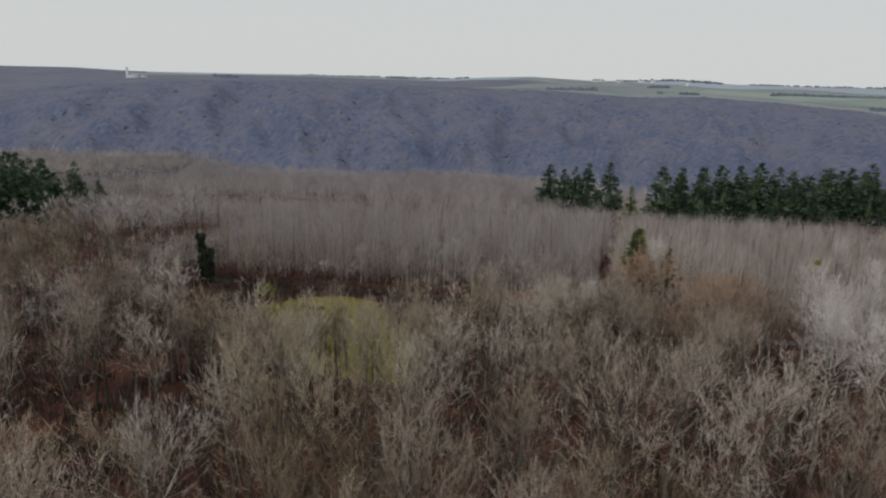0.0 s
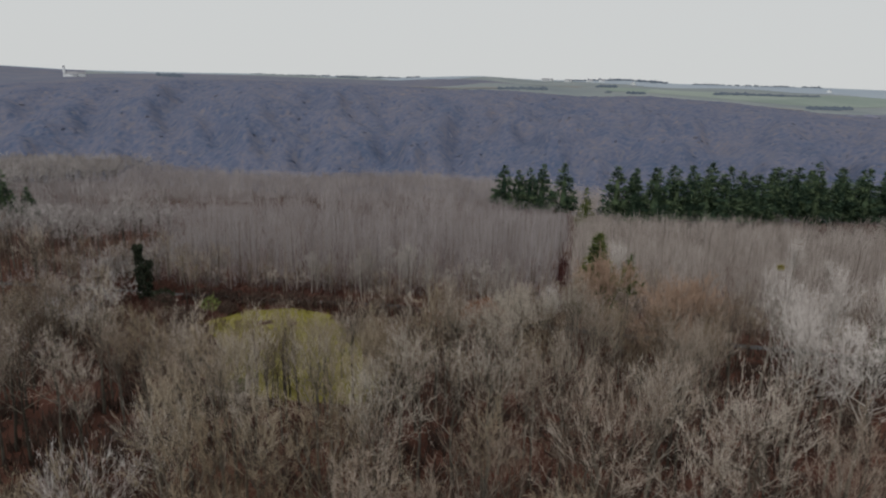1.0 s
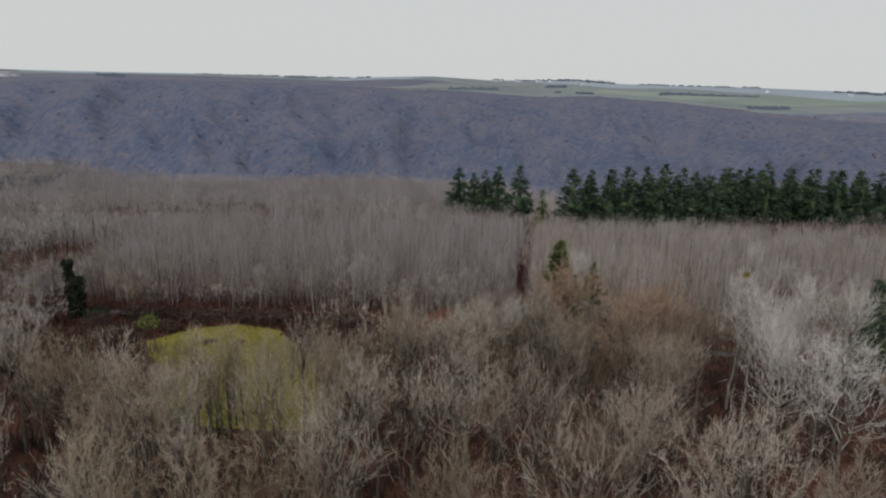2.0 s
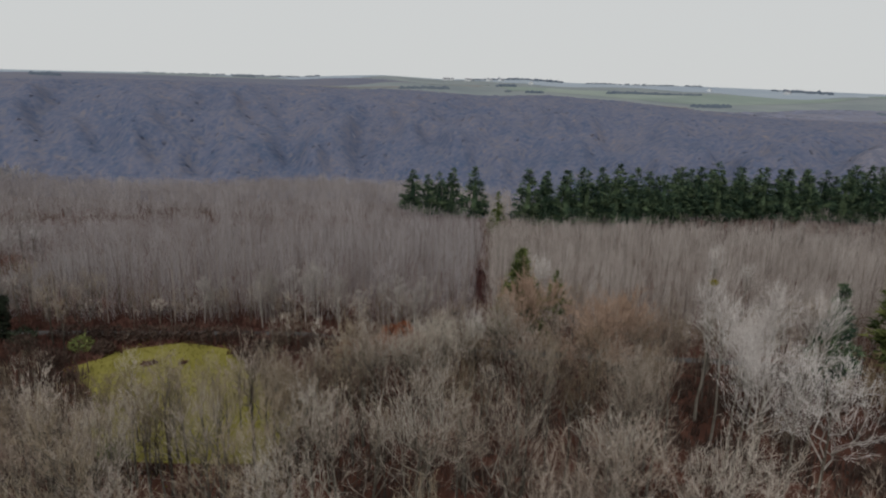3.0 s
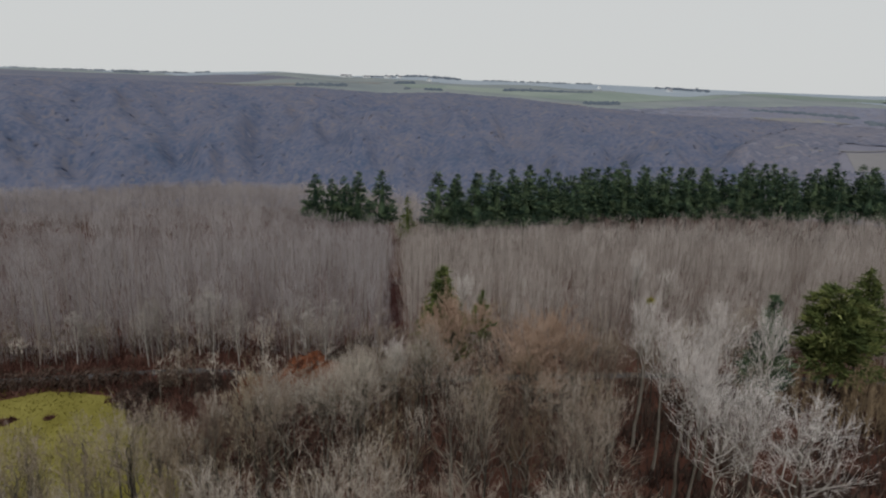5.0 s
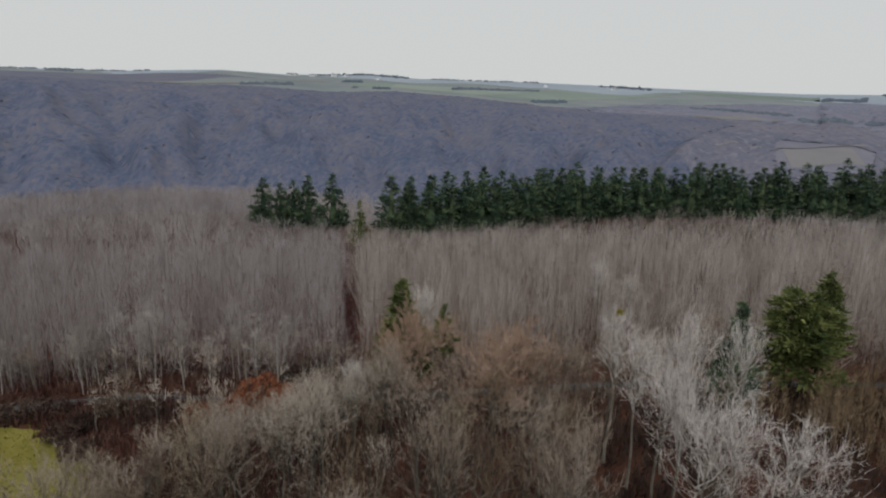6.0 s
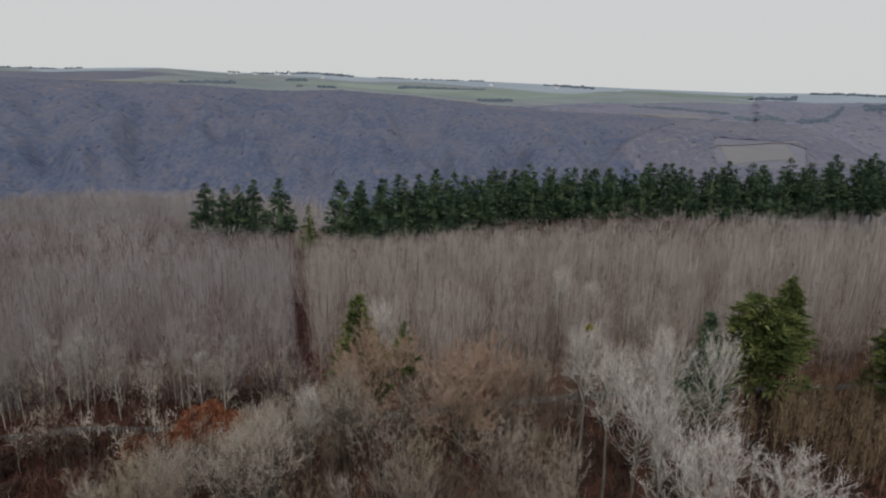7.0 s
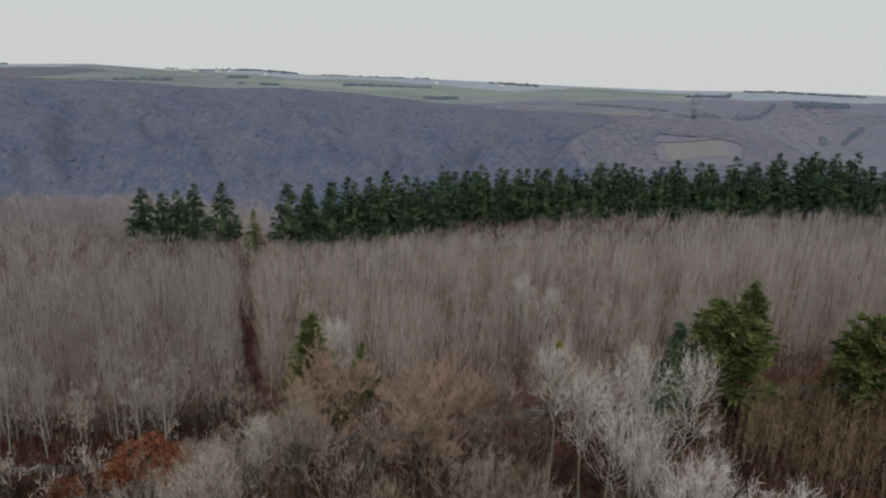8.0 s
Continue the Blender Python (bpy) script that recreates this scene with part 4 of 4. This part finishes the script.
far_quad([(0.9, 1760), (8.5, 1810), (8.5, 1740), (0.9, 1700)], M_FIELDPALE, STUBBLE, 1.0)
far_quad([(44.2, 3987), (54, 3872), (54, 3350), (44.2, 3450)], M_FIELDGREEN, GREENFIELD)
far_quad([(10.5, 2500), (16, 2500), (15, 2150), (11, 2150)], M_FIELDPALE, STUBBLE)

# copses, hedges and wood edges: bearing and distance of both ends, depth, number, size
far_tracks = [(46.5, 1183), (47.64, 1199), (51.19, 1254), (55.84, 1324), (58.5, 1480)]
strip("track", [(d * math.sin(radians(a)), d * math.cos(radians(a))) for a, d in far_tracks], 3.0, M_SLOPEFIELD, "pale farm track across the far slope", "track", 1.0)
copse = []
for a0, d0, a1, d1, deep, n, rad_ in [(25.7, 2113, 30.5, 2597, 25, 150, 9), (30.5, 2597, 32.9, 2662, 15, 40, 8), (16.6, 2290, 18.1, 2285, 30, 50, 9), (19, 1875, 20.4, 1839, 12, 26, 7), (32.2, 1870, 35, 2080, 25, 80, 9),
                                     (44.8, 2067, 47.6, 2125, 12, 60, 8), (47.6, 2125, 52.1, 1953, 12, 90, 8), (52.5, 1797, 55.7, 1689, 30, 60, 8), (54.2, 3117, 56.9, 3491, 60, 120, 13), (56.8, 1790, 59.9, 2729, 15, 130, 9),
                                     (61.3, 2833, 64.8, 3126, 60, 230, 13), (63.2, 2363, 63.6, 2363, 30, 45, 10), (64.75, 2372, 65.8, 2593, 12, 60, 9), (-19, 2184, -17.2, 2039, 30, 60, 9), (8.5, 1720, 12.6, 1909, 12, 60, 8),
                                     (17.4, 1929, 17.6, 1929, 6, 6, 8), (19, 1925, 19.2, 1925, 6, 4, 8), (-5, 3300, -3.4, 3209, 30, 40, 11), (14, 4300, 22, 4400, 60, 170, 15), (38, 4350, 42, 4300, 60, 80, 14), (58, 4200, 66, 4300, 60, 130, 14), (-12, 4200, 2, 4350, 50, 170, 11), (24, 4350, 33, 4400, 50, 90, 11)]:
    q = r.uniform(0, 1, n)
    ca, cd = np.radians(a0 + (a1 - a0) * q), d0 + (d1 - d0) * q + r.normal(0, deep, n)
    copse.append((np.stack([cd * np.sin(ca), cd * np.cos(ca)], 1), rad_))
for rad_ in (7, 8, 9, 10, 11, 13, 14, 15):
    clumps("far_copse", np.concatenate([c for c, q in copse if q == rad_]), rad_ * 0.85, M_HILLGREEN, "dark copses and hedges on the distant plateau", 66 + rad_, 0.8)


# ---- smaller things round the road, the clearing and the wood ----
def at_land(ob, x, y, turn=0.0, scale=1.0):
    ob.matrix_basis = pose(x, y, float(land(x, y)), 0, 0, turn) @ Matrix.Scale(scale, 4)
    return ob


def ivy_tree(seed, h):
    """A dead trunk wrapped in ivy, with a bare broken top."""
    rg = np.random.default_rng(seed)
    thing = tagged(new("ivy_tree"), "broken tree trunk thickly wrapped in dark ivy", "tree")
    t, l = Tris(), Tris()
    tube(t, [(0, 0, -0.4), (0.2, 0, h * 0.5), (-0.3, 0.1, h)], [0.4, 0.32, 0.2], 7)
    n = 2600
    z = rg.uniform(0.05, 1.0, n) * h
    a = rg.uniform(0, 6.283, n)
    rad_ = np.interp(z / h, [0, 0.3, 0.66, 0.74, 0.78, 0.88, 1.0], [1.3, 1.6, 1.75, 1.2, 0.6, 0.7, 1.1]) * rg.uniform(0.4, 1, n)
    off = np.where(z / h < 0.72, 0.6, -0.3)
    slivers(l, np.stack([off + np.cos(a) * rad_, np.sin(a) * rad_, z], 1), rg.normal(0, 0.3, (n, 3)), rg.uniform(0.2, 0.45, n), rg)
    part("trunk", t, M_TRUNK, thing)
    part("ivy", l, M_IVY, thing, "dark glossy ivy leaves")
    return thing


at_land(ivy_tree(500, 11.2), -49.5, 131)


def mistletoe(seed, x, y, z, size):
    """A ball of mistletoe hanging in a crown."""
    rg = np.random.default_rng(seed)
    l = Tris()
    d = rg.normal(size=(420, 3))
    d /= np.linalg.norm(d, axis=1, keepdims=True)
    d *= (1, 1, 0.7)
    slivers(l, d * size * 0.35, d * size * rg.uniform(0.2, 0.75, (420, 1)) + rg.normal(0, 0.12, (420, 3)), np.full(420, 0.08), rg)
    ob = tagged(new("mistletoe", l.mesh("mistletoe", M_YELLOW)), "round yellow-green mistletoe ball in a pale leafless crown", "mistletoe")
    ob.location = (x, y, z)
    return ob


mistletoe(510, 51.5, 87.5, 19.5, 0.62)

# hedge between clearing and road, bushes round the clearing
HEDGE = "dark leafless bramble hedge along the grassy clearing"
for k, x in enumerate(np.arange(-40, -8, 2.3)):
    ob = bush(520 + k, 2.0, 2.5 + 0.5 * math.sin(k * 2.3), M_DARKBUSH, HEDGE, "hedge_bush", 320, 0.32, 8)
    ob["group"] = "hedge by the clearing"
    at_land(ob, x, road_y(x) - 3.4 + 0.5 * math.sin(k), k * 40)
for k, (x, y, rr_, hh_, m_, lab) in enumerate([
        (-35, 125, 1.8, 2.8, M_PINE, "olive-green bush at the edge of the clearing"),
        (-31.5, 123.5, 1.6, 2.4, M_DARKBUSH, "dark leafless bush at the edge of the grass"),
        (-6.5, 119, 1.4, 2.4, M_DARKBUSH, "dark leafless bush at the edge of the clearing"),
        (-3.5, 122, 2.0, 3.0, M_TWIG, "grey leafless bush beside the forest road"),
        (1.5, 119.5, 2.0, 2.6, M_DARKBUSH, "dark leafless bush beside the forest road"),
        (18.6, 115.6, 2.4, 3.6, M_ORANGE, "bush with dead orange-brown leaves by the road"),
        (15.5, 116.4, 3.2, 5.4, M_ORANGE, "tall bush with dead orange-brown leaves by the road"),
        (7.0, 115, 1.9, 3.2, M_ORANGE, "bush with dead orange-brown leaves by the road"),
        (12.5, 115.5, 2.6, 3.6, M_ORANGE, "spreading bush with dead orange-brown leaves by the road"),
        (18, 112, 3.2, 4.8, M_ORANGE, "spreading bush with dead orange-brown leaves by the road"),
        (21, 112.5, 2.4, 2.8, M_DARKBUSH, "dark bramble thicket south of the forest road"),
        (23.5, 116, 2.6, 3.0, M_DARKBUSH, "dark bramble thicket south of the forest road"),
        (9, 111, 2.4, 2.6, M_DARKBUSH, "dark bramble thicket south of the forest road"),
        (19.6, 124, 2.6, 3.2, M_DARKBUSH, "dark thicket beside the forest ride"),
        (27, 129, 2.4, 3.0, M_DARKBUSH, "dark thicket beside the forest ride"),
        (24.5, 126, 2.6, 3.4, M_DARKBUSH, "dark thicket beside the forest ride"),
        (-37.5, 119, 2.4, 3.0, M_DARKBUSH, "dark leafless bramble at the edge of the grass"),
        (-36, 112, 2.2, 2.6, M_DARKBUSH, "dark leafless bramble at the edge of the grass"),
        (-38, 106, 2.4, 2.8, M_DARKBUSH, "dark leafless bramble at the edge of the grass"),
        (-9, 117, 2.0, 2.6, M_DARKBUSH, "dark leafless bramble at the edge of the grass"),
        (-7, 112, 2.0, 2.4, M_DARKBUSH, "dark leafless bramble at the edge of the grass"),
        (22, 122.5, 2.6, 3.2, M_DARKBUSH, "dark thicket beside the forest ride"),
        (26, 120, 2.4, 3.4, M_DARKBUSH, "dark thicket beside the forest ride"),
        (30, 131, 1.8, 2.2, M_BRACKEN, "clump of dead red bracken on the forest ride"),
        (33, 137, 1.5, 1.8, M_BRACKEN, "clump of dead red bracken on the forest ride"),
        (-22, 90, 1.6, 2.4, M_PINE, "olive-green bush inside the clearing"),
        (-44, 126, 2.4, 3.0, M_DARKBUSH, "dark thicket beside the clearing"),
        (-45.5, 130.5, 2.2, 2.6, M_IVY, "dark evergreen bush beside the ivy-clad trunk"),
        (-62, 124, 2.4, 2.6, M_IVY, "dark evergreen bush under leafless trees"),
        (60, 80, 2.2, 3.0, M_DARKBUSH, "dark thicket under pale leafless trees"),
        (72, 92, 2.4, 3.2, M_DARKBUSH, "dark thicket under pale leafless trees"),
        (64, 70, 2.2, 2.4, M_DARKBUSH, "dark thicket under pale leafless trees")]):
    at_land(bush(560 + k, rr_, hh_, m_, lab, "bush", 1700 if m_ is M_ORANGE else 700, 0.26), x, y, k * 50)

for k, (x, y, rr_, hh_) in enumerate([(-24, 117.8, 0.9, 0.3), (-23, 118.3, 0.6, 0.25), (-18.5, 117.2, 0.55, 0.25)]):
    ob = bush(600 + k, rr_, hh_, M_BRACKEN, "low heap of brown brushwood on the yellow-green grass", "brush_pile", 240, 0.24, 8)
    at_land(ob, x, y, 20 + 50 * k)

# slim pale birches and small grey trees on both sides of the road
birches = [make_broadleaf(190 + k, (M_PALEBARK, M_PALEBARK, M_BIRCHTWIG), "slim birch with whitish bark and feathery leafless twigs by the road", "birch", h=h, spread=2.5, n1=10, n2=5, n3=3, ncrown=1400, bole=0.2, low=-20, rise=0.8, deep=0.42, twig=0.65, wide=0.035, stout=0.008, lead=0.9) for k, h in enumerate([10.5, 12, 9.5])]
for x, y in scatter(-18, 21, 121, 142, 3.9, 96):
    if y > road_y(x) + 2.5 and y < road_y(x) + 13:
        plant(birches, x, y, rng.uniform(0.72, 1.15))
for x, y, sc in [(-14, 134, 0.45), (-20, 135.5, 0.42), (-23, 140, 0.45), (-31, 141, 0.42), (-40, 144, 0.45), (-17, 139, 0.42), (-27, 138, 0.4), (-36, 140, 0.6), (-45, 141, 0.6), (19, 124, 0.5), (26.5, 111.5, 0.72), (46, 117, 0.7), (55, 115, 0.7), (63, 113, 0.65), (80, 107, 0.6), (88, 105, 0.6)]:
    plant(smalls, x, y, sc)

# tan sapling stand south of the road
def sapling(seed, h):
    rg = np.random.default_rng(seed)
    wood, tops = Tris(), Tris()
    lean = rg.normal(0, 0.35, 2)
    tube(wood, [(0, 0, -0.2), (*lean * 0.3, h * 0.5), (*lean, h)], [0.045, 0.03, 0], 3)
    n = 46
    u = rg.uniform(0.15, 1, n)
    slivers(tops, np.stack([lean[0] * u * u, lean[1] * u * u, u * h], 1) + rg.normal(0, 0.16, (n, 3)), rg.normal(0, 0.34, (n, 3)) + (0, 0, 0.6), rg.uniform(0.04, 0.09, n), rg)
    return wood, tops


sap = [(x, y) for x, y in np.random.default_rng(71).uniform((72, 48), (150, 95), (2200, 2)) if 54 - 0.2 * (x - 80) < y < road_y(x) - 4 and x > 75 + 0.25 * (90 - y) and np.hypot(x - 88, y - 90.6) > 4 and np.hypot(x - 105.5, y - 77) > 4]
scatter_stuff("sapling_stand", sap, [sapling(620 + k, h) for k, h in enumerate([6, 7, 5, 6.5, 4.2, 5.6, 7.4])], "stand of young tan leafless saplings by the road", (M_SAPLING, M_SAPLING), (0.7, 1.2), 8)

# undergrowth of brambles and bracken on the woodland floor
def floor_clump(seed, r_, h_):
    rg = np.random.default_rng(seed)
    wood, tops = Tris(), Tris()
    d = rg.normal(size=(34, 3)) * (r_, r_, 0) * 0.5
    slivers(tops, d, rg.normal(0, 0.35, (34, 3)) + (0, 0, h_), rg.uniform(0.1, 0.3, 34), rg)
    slivers(wood, d[:3], rg.normal(0, 0.1, (3, 3)) + (0, 0, h_), np.full(3, 0.04), rg)
    return wood, tops


under = [(x, y) for x, y in scatter(-100, 145, 24, 128, 2.6, 81) if seen_fan(x, y) and not in_meadow(x, y, 0.02) and y < road_y(x) - 3 and waves(x, y, 22, 82) > -0.8 or x > 74 and 46 < y < road_y(x) - 3]
scatter_stuff("undergrowth", under, [floor_clump(640 + k, 1.6, hh) for k, hh in enumerate([0.8, 1.3, 1.0, 1.7])], "low brown undergrowth on the woodland floor", (M_DARKBUSH, M_DARKBUSH), (0.7, 1.4), 9)

# tufts on the clearing
tufts = Tris()
rg = np.random.default_rng(91)
p = np.stack([rg.uniform(-48, 6, 30000), rg.uniform(72, 131, 30000)], 1)
keep = rg.uniform(0, 1, len(p))
p = np.array([q for q, k in zip(p, keep) if in_meadow(*q, -0.03) and k < 0.75 or in_meadow(*q, 0.14) and k < 0.4 or in_meadow(*q, 0.3) and k < 0.12 and q[1] < road_y(q[0]) - 2.5])
root = np.c_[p, land(p[:, 0], p[:, 1]) + 0.05]
slivers(tufts, root, rg.normal(0, 0.12, (len(p), 3)) + (0, 0, 0.16), rg.uniform(0.12, 0.3, len(p)), rg)
tagged(new("grass", tufts.mesh("grass", M_BLADE)), "tufts of yellow-green winter grass in the clearing", "grass", kind="stuff")


# ---- far buildings on the plateau ----
def gabled(length, width, wall, ridge):
    l, w = length / 2, width / 2
    walls, roof = Tris(), Tris()
    v = [(-l, -w, 0), (l, -w, 0), (l, w, 0), (-l, w, 0), (-l, -w, wall), (l, -w, wall), (l, w, wall), (-l, w, wall), (-l, 0, ridge), (l, 0, ridge)]
    walls.add(v, [(0, 1, 5), (0, 5, 4), (1, 2, 6), (1, 6, 5), (2, 3, 7), (2, 7, 6), (3, 0, 4), (3, 4, 7), (5, 6, 9), (7, 4, 8)])
    e = 0.6
    u = [(-l - e, -w - e, wall - 0.3), (l + e, -w - e, wall - 0.3), (l + e, 0, ridge + 0.3), (-l - e, 0, ridge + 0.3), (-l - e, w + e, wall - 0.3), (l + e, w + e, wall - 0.3)]
    roof.add(u, [(0, 1, 2), (0, 2, 3), (3, 2, 5), (3, 5, 4)])
    return walls, roof


def far_house(a, d, turn, length=22, width=11, wall=6, ridge=10, label="white-walled farm building with a slate roof far away"):
    x, y = d * math.sin(radians(a)), d * math.cos(radians(a))
    house = tagged(new("farm_building"), label, "building", "far farm buildings")
    house.matrix_basis = pose(x, y, float(land(x, y)), 0, 0, turn)
    w, rf = gabled(length, width, wall, ridge)
    part("wall", w, M_WHITE, house)
    part("roof", rf, M_ROOF, house)
    return house


def silo(a, d, radius, height):
    x, y = d * math.sin(radians(a)), d * math.cos(radians(a))
    thing = tagged(new("silo"), "tall white farm silo on the far hilltop", "silo")
    thing.matrix_basis = pose(x, y, float(land(x, y)))
    body, cap = Tris(), Tris()
    tube(body, [(0, 0, -1), (0, 0, height)], [radius, radius], 12)
    tube(cap, [(0, 0, height), (0, 0, height + radius)], [radius * 1.05, 0], 12)
    part("body", body, M_WHITE, thing)
    part("cap", cap, M_ROOF, thing)


silo(-25.3, 1959, 3.2, 25)
far_house(-24.9, 1962, 20, 30, 14, 8, 13)
far_house(-24.3, 1966, 35, 26, 13, 8, 12)
for a, d, turn in [(12.35, 3550, 10), (12.8, 3600, 60), (15.95, 3645, 30), (19.42, 3290, 80), (16.92, 3730, 40), (14.2, 3560, 20), (33.5, 3300, 50), (39, 3700, 15)]:
    far_house(a, d, turn, 38, 16, 8, 14)

# scrub and small trees in the corner round the ivy-clad trunk
for x, y in scatter(-66, -32, 104, 152, 4.3, 95):
    if abs(y - road_y(x)) > 3.5 and not in_meadow(x, y, 0.1) and np.hypot(x + 49.5, y - 131) > 5 and seen_fan(x, y):
        plant(smalls, x, y, min(rng.uniform(0.45, 0.72), undergrown(x, y) / 16))

# leafless scrub along both verges of the road
verge = [(x, y) for x, y in scatter(-90, 130, 60, 175, 2.7, 97) if 2.2 < abs(y - road_y(x)) < 12 and not in_meadow(x, y, 0.05) and abs(x - ride_x(y)) > 2 and seen_fan(x, y) and not (x > 76 and y < road_y(x)) and not (x < -6 and (y < road_y(x) or math.sin(x * 9.1 + y * 5.3) > 0.85))]
scrub_kinds = [light_broadleaf(680 + k, h=h, spread=1.4, n1=4, n2=2, n3=2, ncrown=85, twig=0.7, wide=0.055, rise=0.5, lite=True, bole=0.05, deep=0.45) for k, h in enumerate([3.4, 4.2, 5.2])]
scatter_stuff("roadside_scrub", verge, scrub_kinds, "leafless brown scrub along the verges of the road", (M_LIMB, M_TWIG), (0.85, 1.5), 10)

# thickets under the trees round the ivy-clad trunk
thicket = [(x, y) for x, y in scatter(-70, -33, 100, 156, 2.5, 99) if abs(y - road_y(x)) > 2.4 and not in_meadow(x, y, 0.08) and left_edge(x, y) > -2 and np.hypot(x + 49.5, y - 131) > 2.5 and seen_fan(x, y)]
scatter_stuff("thicket", thicket, scrub_kinds, "grey-brown leafless thickets beside the forest road", (M_LIMB, M_MIXTWIG), (0.8, 1.5), 16)

# young trees between the wood's edge and the road
for x, y in scatter(-34, 31, 78, 122, 3.8, 98):
    past = y - 84 - 0.45 * max(x, -10)
    if 0 < past < 17 and abs(x - 31) > 2 and (x > -4 or past < 13):
        tall = (15 - 0.5 * past) * rng.uniform(0.88, 1.08)
        if x > 6:
            plant(ashes, x, y, tall / 19)
        else:
            plant(olives if rng.uniform() < 0.35 else greys, x, y, tall / 15)

# brambles between the wood's edge and the road
for k, (x, y) in enumerate(scatter(-8, 27, 103, 118, 4.4, 100)):
    if road_y(x) - 12 < y < road_y(x) - 4 and y > 97 + 0.5 * max(x, 0):
        at_land(bush(700 + k, 1.9, rng.uniform(1.6, 2.8), M_DARKBUSH, "dark leafless bramble thicket between wood and road", "bramble", 260, 0.3, 6), x, y, k * 37)

# dead bracken and brambles on the ground along the road
cover = [(x, y) for x, y in scatter(-62, 34, 92, 150, 1.25, 101) if abs(y - road_y(x)) > 1.6 and not in_meadow(x, y, 0.02) and (-28 if -12 < x < 26 else -14) < y - road_y(x) < 14 + 6 * (x < 0) and abs(x - ride_x(y)) > 1.0]
scatter_stuff("ground_cover", cover, [floor_clump(720 + k, 1.0, hh) for k, hh in enumerate([0.4, 0.6, 0.8])], "dead red-brown bracken along the forest road", (M_DARKBUSH, M_BRACKEN), (0.6, 1.5), 12)

# small grey trees and bushes in the scrub by the clearing
for x, y in scatter(-10, 9, 97, 114, 3.6, 103):
    if not in_meadow(x, y, 0.02):
        plant(smalls, x, y, rng.uniform(0.22, 0.36))

# red bracken growing over the forest ride
ride_spots = [(ride_x(y) + dx, y) for y, dx in np.random.default_rng(105).uniform((124, -1.5), (180, 1.5), (150, 2))]
scatter_stuff("ride_bracken", ride_spots, [floor_clump(740 + k, 0.8, hh) for k, hh in enumerate([0.35, 0.5, 0.7])], "dead red bracken growing over the forest ride", (M_DARKBUSH, M_RIDE), (0.6, 1.4), 13)
